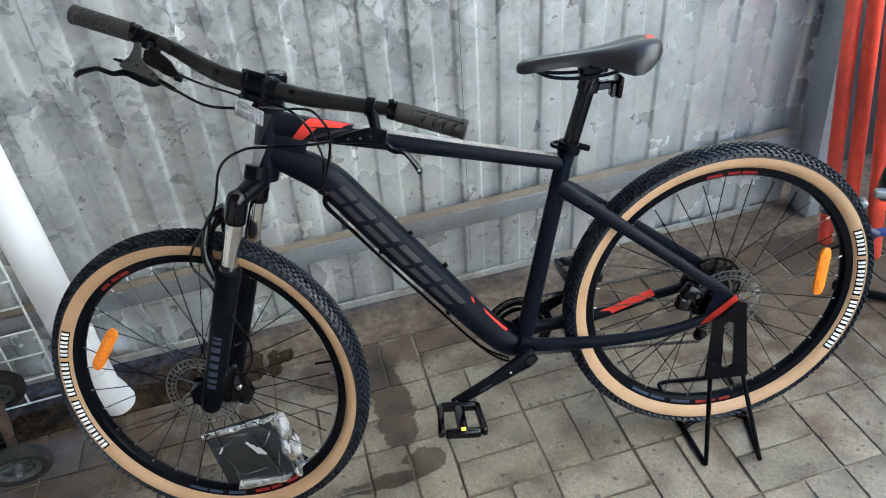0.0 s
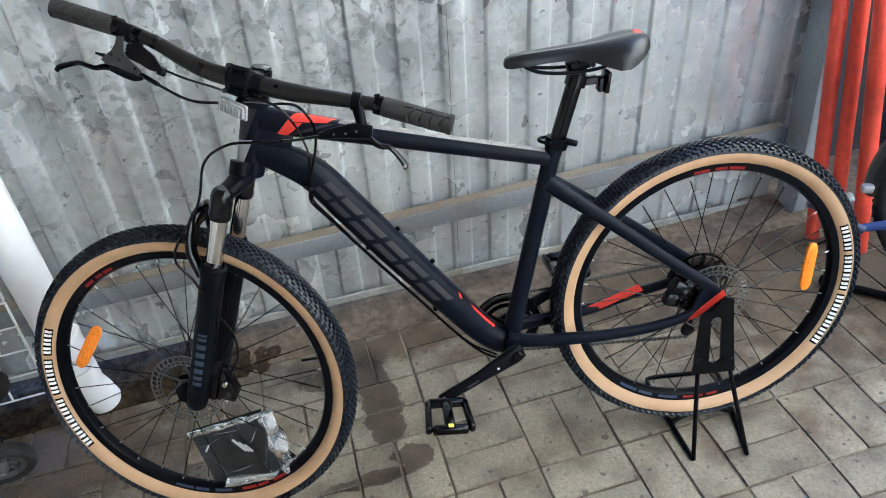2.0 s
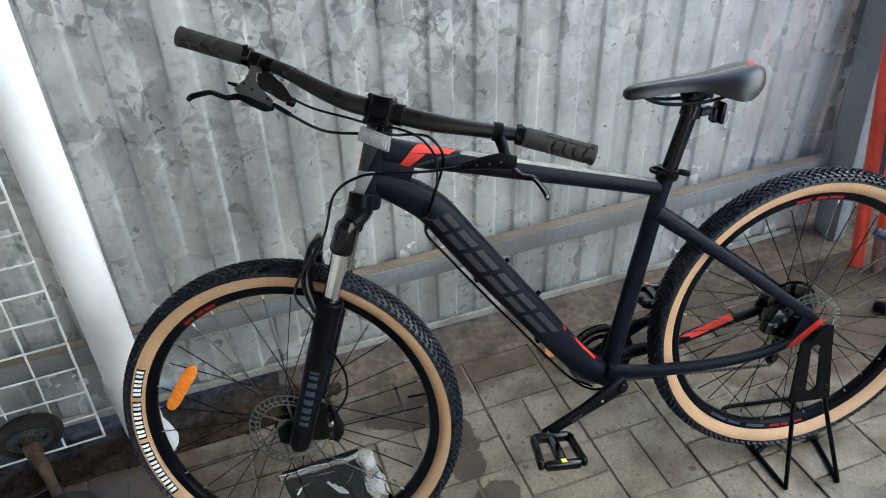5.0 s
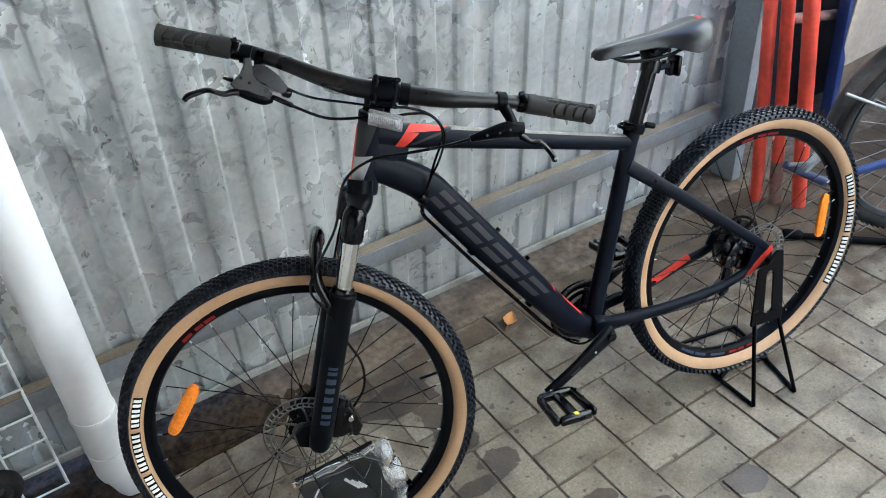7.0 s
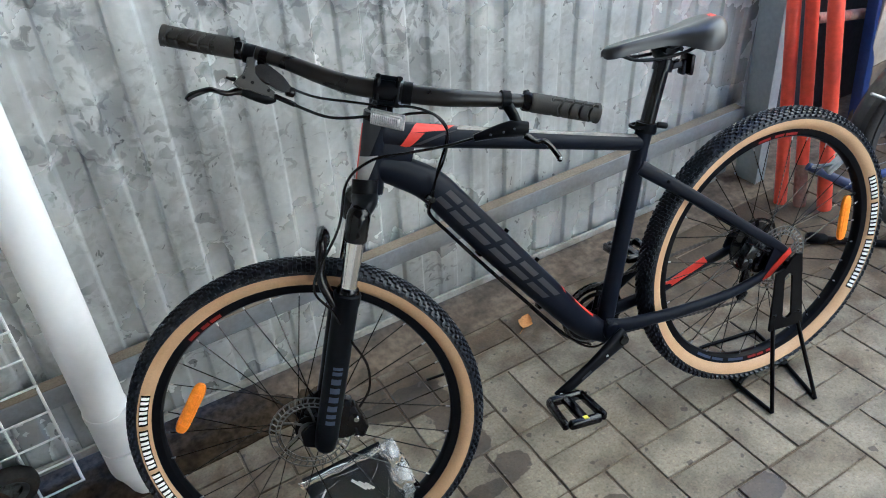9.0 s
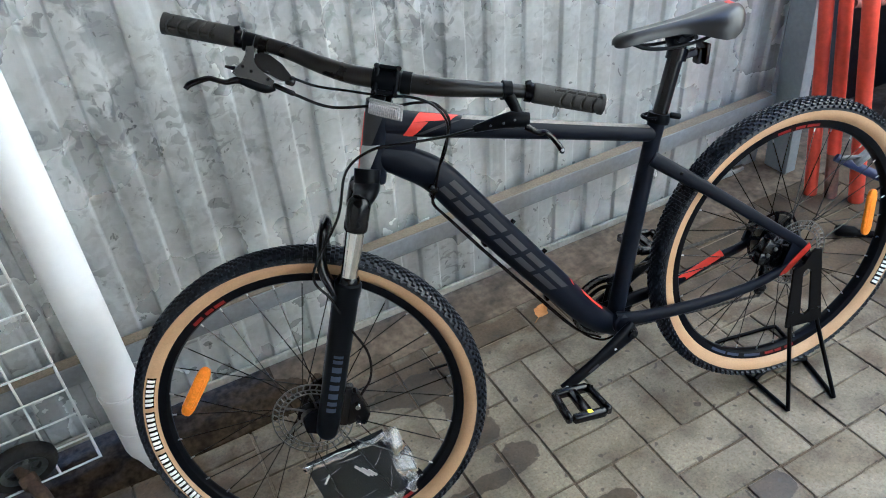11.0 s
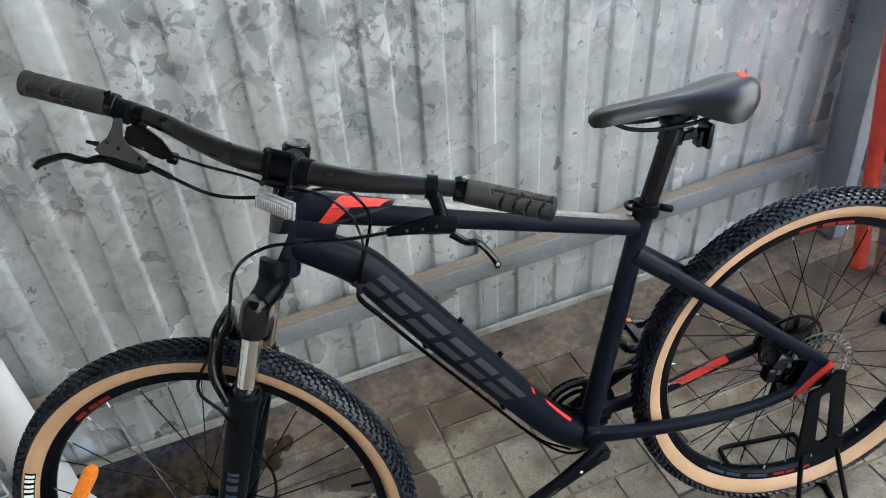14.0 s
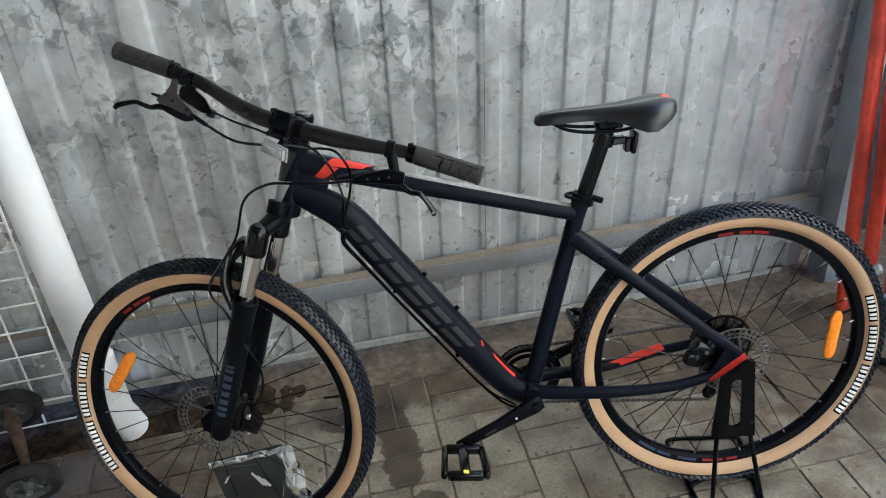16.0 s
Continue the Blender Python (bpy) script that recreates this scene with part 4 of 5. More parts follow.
cring = part("chainring", join(*[lathe([(r - 0.010, y - 0.001), (r, y - 0.001), (r, y + 0.001), (r - 0.010, y + 0.001)], 48, closed=True) for r, y in ((0.072, 0.050), (0.060, 0.044))]), BLACK, bike, "black chainrings", Matrix.Translation(BB))
part("teeth", join(*[block(0.006, 0.002, 0.005, pose(0, 0, 0, 0, -i * 10, 0) @ Matrix.Translation(V(0.073, 0.050, 0)), 0) for i in range(36)]), BLACK, cring)
for i in range(5):
    part("spider_arm", rod((0, 0.050, 0), (0.062 * math.cos(i * 1.2566), 0.050, 0.062 * math.sin(i * 1.2566)), 0.006, 8), BLACK, cring)
part("chain_guard", lathe([(0.070, 0.0545), (0.079, 0.0545), (0.079, 0.0565), (0.070, 0.0565)], 48, closed=True), GLOSS, cring)
near_end, far_end = V(-0.612, -0.086, -0.108), V(-0.274, 0.086, 0.028)
arm = part("crank_arm", sweep(spline([BB + V(0.012, -0.062, 0.004), BB + V(-0.01, -0.068, -0.004), (-0.53, -0.080, -0.075), (-0.59, -0.086, -0.099), tuple(near_end + V(-0.010, 0, -0.004))], 5), [0.018, 0.0205, 0.0135, 0.0125, 0.010], [0.008, 0.010, 0.008, 0.008, 0.006], seg=18, power=2.8), BLACK, bike, "black crank arm")
part("axle_bolt", moved(disc(0.011, -0.082, -0.070, 18), Matrix.Translation(BB)), GLOSS, arm)
part("print", sweep([V(-0.560, -0.0945, -0.087), V(-0.535, -0.0905, -0.077)], 0.003, 0.0004, seg=6), GREY, arm)
part("dot", moved(disc(0.0028, -0.0905, -0.088, 10), Matrix.Translation(V(-0.489, 0.006, -0.060))), WHITE, arm)
part("crank_arm", sweep(spline([BB + V(-0.012, 0.062, -0.004), (-0.40, 0.072, -0.022), tuple(far_end)], 5), [0.017, 0.014, 0.011], 0.008, seg=14, power=2.8), BLACK, bike, "black crank arm")


def make_pedal(end, side, tilt):
    base = Matrix.Translation(end) @ pose(0, 0, 0, 0, tilt, 0)
    s = side
    body = [block(0.080, 0.016, 0.022, pose(0, s * 0.014, 0), 0.007, 3), block(0.076, 0.016, 0.022, pose(0, s * 0.100, 0), 0.007, 3), block(0.014, 0.092, 0.021, pose(-0.042, s * 0.057, 0, 0, 0, s * 4), 0.006, 3), block(0.014, 0.092, 0.021, pose(0.042, s * 0.057, 0, 0, 0, -s * 4), 0.006, 3), block(0.022, 0.090, 0.018, pose(0, s * 0.057, 0), 0.006, 2)]
    for i in (-1, 1):
        for k in (-1, 0, 1):
            body.append(block(0.004, 0.004, 0.006, pose(i * 0.043, s * (0.057 + k * 0.03), 0.011), 0.001))
    p = part("pedal", moved(join(*body), base), GLOSS, bike, "black platform pedal")
    part("spindle", moved(rod((0, 0, 0), (0, s * 0.02, 0), 0.007, 12), base), CHROME, p)
    part("sticker", moved(block(0.011, 0.011, 0.002, pose(0, s * 0.100, 0.0108), 0.0008), base), YELLOW if side < 0 else ORANGE, p, "yellow sticker dot")


make_pedal(near_end + V(0, -0.006, 0), -1, 8)
make_pedal(far_end + V(0, 0.006, 0), 1, 10)

# saddle and post
post = part("seat_post", rod((-0.322, 0, 0.380), (-0.262, 0, 0.545), 0.0155, 24), POSTGLOSS, bike, "glossy black seat post")
part("post_head", join(block(0.050, 0.034, 0.022, pose(-0.262, 0, 0.549, 0, -12, 0), 0.005, 2), block(0.030, 0.050, 0.012, pose(-0.258, 0, 0.558), 0.004), rod((-0.277, -0.028, 0.553), (-0.277, 0.028, 0.553), 0.006, 10), rod((-0.243, -0.024, 0.549), (-0.243, 0.024, 0.549), 0.005, 10)), BLACK, post)
pd = V(0.06, 0, 0.165).normalized()
brk = part("reflector_bracket", join(sweep([V(-0.270, 0, 0.520) - pd * 0.012, V(-0.270, 0, 0.520) + pd * 0.012], 0.0205, seg=22), block(0.030, 0.018, 0.016, pose(-0.243, 0, 0.514), 0.003), block(0.012, 0.020, 0.030, pose(-0.224, 0, 0.504, 0, 8, 0), 0.003)), GLOSS, post)
part("rear_reflector", block(0.010, 0.040, 0.042, pose(-0.213, 0, 0.508, 0, 10, 0), 0.004, 2), REDLENS, brk, "dark red rear reflector")
clamp = part("seat_clamp", sweep([V(-0.3185, 0, 0.390), V(-0.3165, 0, 0.3955), V(-0.3125, 0, 0.409)], [0.0225, 0.0235, 0.0225], seg=24), BLACK, bike, "black quick-release seat clamp")
part("cam", capsule((-0.300, -0.016, 0.405), (-0.279, -0.022, 0.398), 0.0065), BLACK, clamp)
part("lever", sweep(spline([(-0.318, 0.022, 0.404), (-0.340, 0.018, 0.407), (-0.350, 0.0, 0.410), (-0.345, -0.012, 0.409), (-0.330, -0.018, 0.407)], 5), 0.0035, seg=8, ref=(0, 0, 1)), BLACK, clamp)


def saddle_shape():
    xs = [-0.4065, -0.403, -0.392, -0.365, -0.32, -0.275, -0.244, -0.220, -0.201, -0.183, -0.167, -0.153, -0.142, -0.135, -0.132]
    half = [0.005, 0.013, 0.019, 0.021, 0.0225, 0.027, 0.038, 0.051, 0.060, 0.062, 0.057, 0.048, 0.037, 0.026, 0.018]
    topz = [0.580, 0.588, 0.5935, 0.5965, 0.5965, 0.596, 0.5965, 0.5985, 0.601, 0.603, 0.604, 0.603, 0.6005, 0.596, 0.592]
    drop = [0.006, 0.016, 0.022, 0.024, 0.023, 0.024, 0.031, 0.043, 0.052, 0.054, 0.048, 0.039, 0.030, 0.022, 0.014]
    k = 22
    vs, fs = [], []
    for x, h, z, d in zip(xs, half, topz, drop):
        for i in range(k):
            t = i / (k - 1)
            a = math.pi * t
            c = math.cos(a)
            y = -h * math.copysign(abs(c) ** 0.8, c)
            dip = -0.004 * max(0, 1 - (y / max(0.012, h * 0.3)) ** 2) if -0.38 < x < -0.13 else 0
            vs.append(V(x, y, z - d * (1 - math.sin(a) ** 0.75) + dip))
        for i in range(4):
            t = (i + 1) / 5
            vs.append(V(x, h * (1 - 2 * t) * 0.86, z - d * 0.86 + 0.002))
    m = k + 4
    for i in range(len(xs) - 1):
        for j in range(m):
            fs.append((i * m + j, i * m + (j + 1) % m, (i + 1) * m + (j + 1) % m, (i + 1) * m + j))
    fs.append(tuple(range(m))[::-1])
    fs.append(tuple(range((len(xs) - 1) * m, len(xs) * m)))
    return vs, fs


sad = part("saddle", moved(saddle_shape(), Matrix.Translation(V(0, 0, -0.009))), SADDLE, bike, "smooth black saddle with a red tail patch", smooth=60)
part("patch", block(0.015, 0.022, 0.0014, pose(-0.149, 0.006, 0.5905, 6, 8, 0), 0.0005), RED, sad, "red patch at the saddle tail")
for s in (-1, 1):
    part("rail", sweep(spline([(-0.375, s * 0.012, 0.566), (-0.345, s * 0.018, 0.550), (-0.295, s * 0.022, 0.541), (-0.225, s * 0.022, 0.541), (-0.175, s * 0.030, 0.562)], 5), 0.0036, seg=8), BLACK, sad, "saddle rail")

# bar and controls: the stem is turned across the frame
st0, st1 = V(-0.850, 0.0, 0.612), V(-0.866, -0.088, 0.632)
stem = part("stem", join(sweep([V(-0.858, 0, 0.590), V(-0.846, 0, 0.628)], 0.0205, seg=22), sweep(spline([tuple(st0), tuple(st0.lerp(st1, 0.5)), tuple(st1)], 4), [0.0185, 0.0155, 0.0185], [0.017, 0.015, 0.02], seg=16, ref=(0.8, -0.3, -0.4))), BLACK, bike, "black stem turned across the frame")
part("top_cap", sweep([V(-0.846, 0, 0.628), V(-0.8445, 0, 0.6325), V(-0.844, 0, 0.6345)], [0.0185, 0.0185, 0.0165], seg=24), GLOSS, stem, "round stem cap")
part("spacer", sweep([V(-0.866, 0, 0.578), V(-0.857, 0, 0.592)], 0.0195, seg=22), BLACK, stem)
BAR = spline([(-1.178, 0.046, 0.779), (-1.120, 0.026, 0.757), (-1.060, 0.002, 0.734), (-1.005, -0.024, 0.706), (-0.955, -0.058, 0.676), (-0.915, -0.080, 0.656), (-0.868, -0.099, 0.640), (-0.822, -0.117, 0.625), (-0.778, -0.132, 0.612), (-0.720, -0.140, 0.596), (-0.642, -0.150, 0.574), (-0.585, -0.166, 0.553), (-0.529, -0.183, 0.531)], 4)
bd = (BAR[28] - BAR[20]).normalized()
bar = part("handlebar", sweep(BAR, [0.0112, 0.0112, 0.0113, 0.0125, 0.0145, 0.0158, 0.0160, 0.0158, 0.0152, 0.0130, 0.0113, 0.0112, 0.0112], seg=20, ref=(0, 0, 1)), BARMETAL, bike, "black riser handlebar")
cl = V(-0.868, -0.099, 0.640)
stem_dir = (st1 - st0).normalized()
up_dir = bd.cross(stem_dir).normalized()
face = Matrix((( *bd, ), ( *stem_dir, ), ( *(-up_dir), ))).transposed().to_4x4()
face.translation = cl
part("face_plate", join(sweep([cl - bd * 0.021, cl - bd * 0.018, cl + bd * 0.018, cl + bd * 0.021], [0.0185, 0.0205, 0.0205, 0.0185], seg=20, ref=(0, 0, 1)), moved(join(block(0.008, 0.010, 0.050, pose(-0.016, 0.015, 0), 0.0035, 3), block(0.008, 0.010, 0.050, pose(0.016, 0.015, 0), 0.0035, 3), block(0.040, 0.010, 0.008, pose(0, 0.014, 0.020), 0.0035, 3), block(0.040, 0.010, 0.008, pose(0, 0.014, -0.020), 0.0035, 3)), face)), BLACK, stem, "four-bolt face plate")
for a in (-0.018, 0.018):
    for b in (-0.021, 0.021):
        part("bolt", moved(disc(0.0042, 0.0200, 0.0245, 12), face @ Matrix.Translation(V(a, 0, b))), GLOSS, stem)
part("bar_collar", sweep([cl + bd * 0.026, cl + bd * 0.042], 0.0185, seg=20, ref=(0, 0, 1)), BLACK, bar)
line = BAR[29:39]
decal("print", line, 0.0125, 0.0125, [((0.18 + i * 0.1, 32), (0.26 + i * 0.1, 32), (0.26 + i * 0.1, 62), (0.18 + i * 0.1, 62)) for i in range(6)], BLACK, bar, 0.0004, ref=(0, 0.94, -0.34))


def make_grip(a, b):
    a, b = Vector(a), Vector(b)
    d = (b - a).normalized()
    n, seg = 72, 40
    vs, fs = sweep([a.lerp(b, i / n) for i in range(n + 1)], 0.0158, seg=seg, ref=(0, 0, 1))
    out = []
    for i, v in enumerate(vs):
        row, k = divmod(i, seg)
        c = a.lerp(b, row / n)
        u, w = row / n, k / seg
        ring = abs((u * 7.0 + 0.8 * math.sin(2 * math.pi * w)) % 1 - 0.5)
        r = 0.0168 - 0.0030 * (u > 0.27 and (ring < 0.085 or k in (4, 17, 30)))
        if row in (0, n):
            r = 0.0140
        elif row in (1, 2):
            r = 0.0163
        elif row > n - 5:
            r = 0.0176
        out.append(c + (v - c).normalized() * r)
    g = part("grip", (out, fs), GRIP, bar, "dark grey rubber grip")
    part("lock_ring", sweep([a - d * 0.013, a - d * 0.011, a - d * 0.001, a], [0.0150, 0.0165, 0.0165, 0.0150], seg=22, ref=(0, 0, 1)), GLOSS, bar, "grip clamp ring")
    part("clamp_bolt", block(0.010, 0.006, 0.012, Matrix.Translation(a - d * 0.006 + V(0, -0.004, 0.0145)), 0.001), GLOSS, bar)
    return g


make_grip((-1.0735, 0.006, 0.7386), (-1.178, 0.046, 0.779))
make_grip((-0.641, -0.1515, 0.5731), (-0.529, -0.183, 0.531))

# near brake lever
lv = part("brake_lever", join(sweep([V(-0.690, -0.1435, 0.588), V(-0.676, -0.1455, 0.584)], 0.0160, seg=20, ref=(0, 0, 1)), sweep(spline([(-0.682, -0.152, 0.578), (-0.680, -0.170, 0.560), (-0.682, -0.176, 0.545)], 4), [0.010, 0.009, 0.013], [0.008, 0.008, 0.009], seg=12), sweep(spline([(-0.664, -0.180, 0.540), (-0.690, -0.176, 0.546), (-0.720, -0.168, 0.545), (-0.752, -0.158, 0.541)], 4), [0.012, 0.0145, 0.0105, 0.006], [0.009, 0.010, 0.008, 0.006], seg=14)), BLACK, bike, "black hydraulic brake lever")
part("blade", sweep(spline([(-0.672, -0.184, 0.532), (-0.655, -0.190, 0.518), (-0.640, -0.192, 0.514), (-0.628, -0.195, 0.498), (-0.619, -0.198, 0.480), (-0.621, -0.199, 0.474)], 5), [0.006, 0.005, 0.0045, 0.0045, 0.005, 0.003], [0.005, 0.005, 0.006, 0.006, 0.006, 0.004], seg=10), GLOSS, lv, "lever blade")
part("tip", moved(disc(0.0028, -0.003, 0.003, 12), Matrix.Translation(V(-0.6195, -0.2015, 0.481))), NIPPLE, lv, "bright lever tip")
for p in ((-0.690, -0.186, 0.548), (-0.708, -0.182, 0.546), (-0.728, -0.174, 0.545)):
    part("screw", moved(disc(0.0022, -0.0010, 0.0010, 10), Matrix.Translation(Vector(p))), OLDRIM, lv)
# far brake lever and shifter
LEV = Matrix((V(0.658, -0.111, -0.745), V(-0.115, 0.963, -0.245), V(0.744, 0.247, 0.621))).transposed().to_4x4()
LEV.translation = V(-1.0678, -0.0436, 0.6973)


def lever_plate(outline, y0, y1):
    """A plate in the lever's plane with its front and back edges drawn in a little."""
    cx, cz = sum(p[0] for p in outline) / len(outline), sum(p[1] for p in outline) / len(outline)
    small = [(cx + (x - cx) * 0.92, cz + (z - cz) * 0.92) for x, z in outline]
    mm = lambda pts: [(x / 1000, z / 1000) for x, z in pts]
    return moved(join(plate(mm(outline), y0 + 0.0015, y1 - 0.0015), plate(mm(small), y0, y1)), LEV)


def lever_line(pts, y):
    return spline([LEV @ V(x / 1000, y, z / 1000) for x, z in pts], 4)


lf = part("brake_lever", join(sweep([V(-1.0620, -0.0018, 0.7309), V(-1.0480, -0.0078, 0.7244)], 0.0160, seg=20, ref=(0, 0, 1)), sweep(lever_line([(-4, -25), (10, -20), (23, -16), (38, -11), (49, -3)], 0.006), [0.006, 0.0085, 0.0095, 0.0095, 0.006], seg=16)), BLACK, bike, "black hydraulic brake lever")
part("cover", lever_plate([(-22, 25), (-14, 31), (-7, 22), (1, 11), (10, 7), (42, 4), (45, -6), (28, -13), (8, -16), (-9, -24), (-19, -22), (-17, -8), (-15, 0), (-17, 14)], -0.004, 0.006), LEVERGREY, lf, "dark grey flat lever cover")
for x, z in ((-11, -5), (4, -4), (32, 0)):
    part("screw", moved(disc(0.0026, -0.0052, -0.0035, 12), LEV @ Matrix.Translation(V(x / 1000, 0, z / 1000))), GLOSS, lf)
part("tab", sweep(lever_line([(-18, -14), (-25, -17), (-33, -20)], 0.004), [0.004, 0.003, 0.002], [0.0025, 0.002, 0.002], seg=8), GLOSS, lf)
part("boot", capsule((-1.0400, -0.0510, 0.6640), (-1.0120, -0.0630, 0.6440), 0.0042), GLOSS, lf)
part("blade", sweep(lever_line([(-2, -25), (-10, -31), (-18, -40), (-30, -45), (-43, -50), (-54, -63), (-62, -75), (-63, -84)], 0.002), [0.006, 0.0055, 0.0045, 0.0042, 0.0042, 0.0048, 0.0052, 0.004], [0.005, 0.005, 0.005, 0.0055, 0.006, 0.006, 0.006, 0.004], seg=12), GLOSS, lf, "curved black lever blade")
sh = part("shifter", join(lever_plate([(-4, 24), (2, 32), (16, 37), (40, 36), (60, 29), (62, 20), (56, 14), (44, 11), (12, 10), (0, 14)], 0.009, 0.030), sweep([V(-1.0400, -0.0078, 0.7204), V(-1.0300, -0.0138, 0.7154)], 0.0150, seg=18, ref=(0, 0, 1)), capsule(LEV @ V(0.058, 0.020, 0.020), LEV @ V(0.073, 0.020, 0.025), 0.0085)), GLOSS, bike, "black gear shifter")
part("print_bar", moved(block(0.018, 0.0008, 0.0035, pose(0.036, 0.0096, 0.020, 0, 8, 0), 0), LEV), SATIN, sh)
part("thumb_lever", block(0.034, 0.012, 0.006, pose(-1.0520, -0.0258, 0.6884, 0, 30, -20), 0.002), GLOSS, sh)

# front reflector under the stem
wx = V(0.62, -0.76, -0.16).normalized()
wy = V(-0.74, -0.62, 0.22)
wy = (wy - wx * wy.dot(wx)).normalized()
rf = Matrix((wx, wy, wx.cross(wy))).transposed().to_4x4()
rf.translation = V(0.010, 1.235, 0.982)
rf = BIKE.inverted() @ rf
fr_ = part("front_reflector", moved(join(block(0.054, 0.010, 0.021, None, 0.004, 2), block(0.046, 0.012, 0.014, pose(0, 0.001, 0), 0.002)), rf), CLEAR, bike, "clear ribbed front reflector")
part("rim", moved(block(0.060, 0.006, 0.027, pose(0, -0.004, 0), 0.004, 2), rf), CLEAR, fr_, "clear plastic reflector rim")
for i in range(15):
    part("rib", moved(block(0.0016, 0.002, 0.017, pose(-0.0245 + 0.0035 * i, 0.0072, 0), 0.0006), rf), CLEAR, fr_)
part("bracket", sweep([V(-0.880, -0.128, 0.606), V(-0.866, -0.10, 0.618)], 0.006, seg=10), GLOSS, fr_)


def cable(pts, r=0.0024, parent=None, label="black cable"):
    return part("cable", sweep(spline(pts, 8), r, seg=8, ref=(0.2, 0.9, 0.35)), CABLE, parent or bike, label)


f = lambda x, y, z: tuple(FRONT @ V(x, y, z))
cable([(-0.752, -0.158, 0.541), (-0.80, -0.140, 0.535), (-0.865, -0.118, 0.534), (-0.918, -0.105, 0.533), (-0.966, -0.100, 0.506), (-0.998, -0.100, 0.430), f(0.075, -0.100, 0.33), f(0.095, -0.088, 0.27), f(0.115, -0.075, 0.20), f(0.135, -0.060, 0.135), f(0.130, -0.055, 0.08), f(0.104, -0.050, 0.040)], 0.0025, label="front brake hose")
cable([(-1.022, -0.058, 0.650), (-0.967, -0.081, 0.616), (-0.910, -0.105, 0.608), (-0.870, -0.070, 0.592), (-0.840, -0.042, 0.575), (-0.815, -0.048, 0.574), (-0.788, -0.072, 0.572), (-0.770, -0.078, 0.545), (-0.769, -0.062, 0.512), (-0.780, -0.040, 0.468), (-0.800, -0.033, 0.418), (-0.805, -0.031, 0.405)], 0.0025, label="rear brake hose")
cable([(-1.008, -0.034, 0.664), (-0.971, -0.034, 0.640), (-0.923, -0.066, 0.627), (-0.880, -0.114, 0.620), (-0.843, -0.136, 0.614), (-0.812, -0.147, 0.597), (-0.794, -0.146, 0.569), (-0.788, -0.130, 0.540), (-0.786, -0.085, 0.490), (-0.795, -0.045, 0.440), (-0.803, -0.031, 0.400)], 0.0022, label="gear cable")
cable([(-0.806, -0.024, 0.392), (-0.808, -0.014, 0.362), (-0.778, -0.010, 0.314), (-0.706, -0.008, 0.205), (-0.636, -0.008, 0.103), (-0.540, -0.008, -0.034), (-0.485, -0.010, -0.082), (-0.44, -0.012, -0.078)], 0.0026, label="cable under the down tube")
cable([(-0.803, -0.020, 0.388), (-0.806, 0.004, 0.356), (-0.780, 0.008, 0.312), (-0.709, 0.008, 0.203), (-0.639, 0.008, 0.101), (-0.543, 0.006, -0.036), (-0.48, 0.004, -0.086)], 0.0024, label="cable under the down tube")
for t in (0.34, 0.55, 0.76):
    i = int(t * (len(DT) - 1))
    part("cable_guide", block(0.010, 0.022, 0.007, Matrix.Translation(DT[i] + V(-0.028, 0, -0.021)) @ pose(0, 0, 0, 0, 55, 0), 0.003), GLOSS, down)
for x, z in ((-0.595, 0.180), (-0.655, 0.268)):
    part("bottle_bolt", rod((x - 0.004, 0, z - 0.004), (x + 0.006, 0, z + 0.004), 0.005, 10), GLOSS, down)
part("port", block(0.020, 0.008, 0.012, pose(-0.806, -0.0285, 0.400, 0, 40, 0), 0.003, 2), GLOSS, down)

# ---------------------------------------------------------------- the rear stand
stand = thing("bike_stand", pose(0.87, 1.1, 0), "black bent-tube rear stand gripping the dropout", "bike stand")
S = pose(-0.87, -1.1, 0) @ BIKE
P0, P1 = S @ V(-0.052, -0.098, -0.138), S @ V(0.020, -0.098, -0.150)
o = V(-0.87, -1.1, 0)
R = 0.0052
N, F = V(0.806, 1.006, 0.0055) + o, V(0.926, 0.978, 0.0055) + o
part("base_loop", sweep(spline([tuple(N), tuple(V(0.811, 1.10, 0.0055) + o), tuple(V(0.816, 1.20, 0.0055) + o), tuple(V(0.822, 1.258, 0.0055) + o), tuple(V(0.838, 1.274, 0.0055) + o), tuple(V(0.92, 1.256, 0.0055) + o), tuple(V(0.990, 1.240, 0.0055) + o), tuple(V(1.000, 1.224, 0.0055) + o), tuple(V(0.975, 1.13, 0.0055) + o), tuple(V(0.95, 1.05, 0.0055) + o), tuple(F)], 6), R, seg=12, ref=(0, 0, 1)), STAND, stand, "bent tube base on the floor")
part("leg", sweep(spline([tuple(P0 + V(0, 0, 0.03)), tuple(P0), tuple(N.lerp(P0, 0.12)), tuple(N)], 5), R, seg=12, ref=(0, 1, 0.2)), STAND, stand)
part("leg", sweep(spline([tuple(P1 + V(0, 0, 0.03)), tuple(P1), tuple(F.lerp(P1, 0.12)), tuple(F)], 5), R, seg=12, ref=(0, 1, 0.2)), STAND, stand)
part("cradle", sweep(spline([tuple(V(0.812, 1.118, 0.011) + o), tuple(V(0.85, 1.126, 0.014) + o), tuple(V(0.92, 1.122, 0.014) + o), tuple(V(0.968, 1.100, 0.011) + o)], 5), 0.0062, seg=12, ref=(0, 0, 1)), STAND, stand, "bowed cross bar under the tyre")
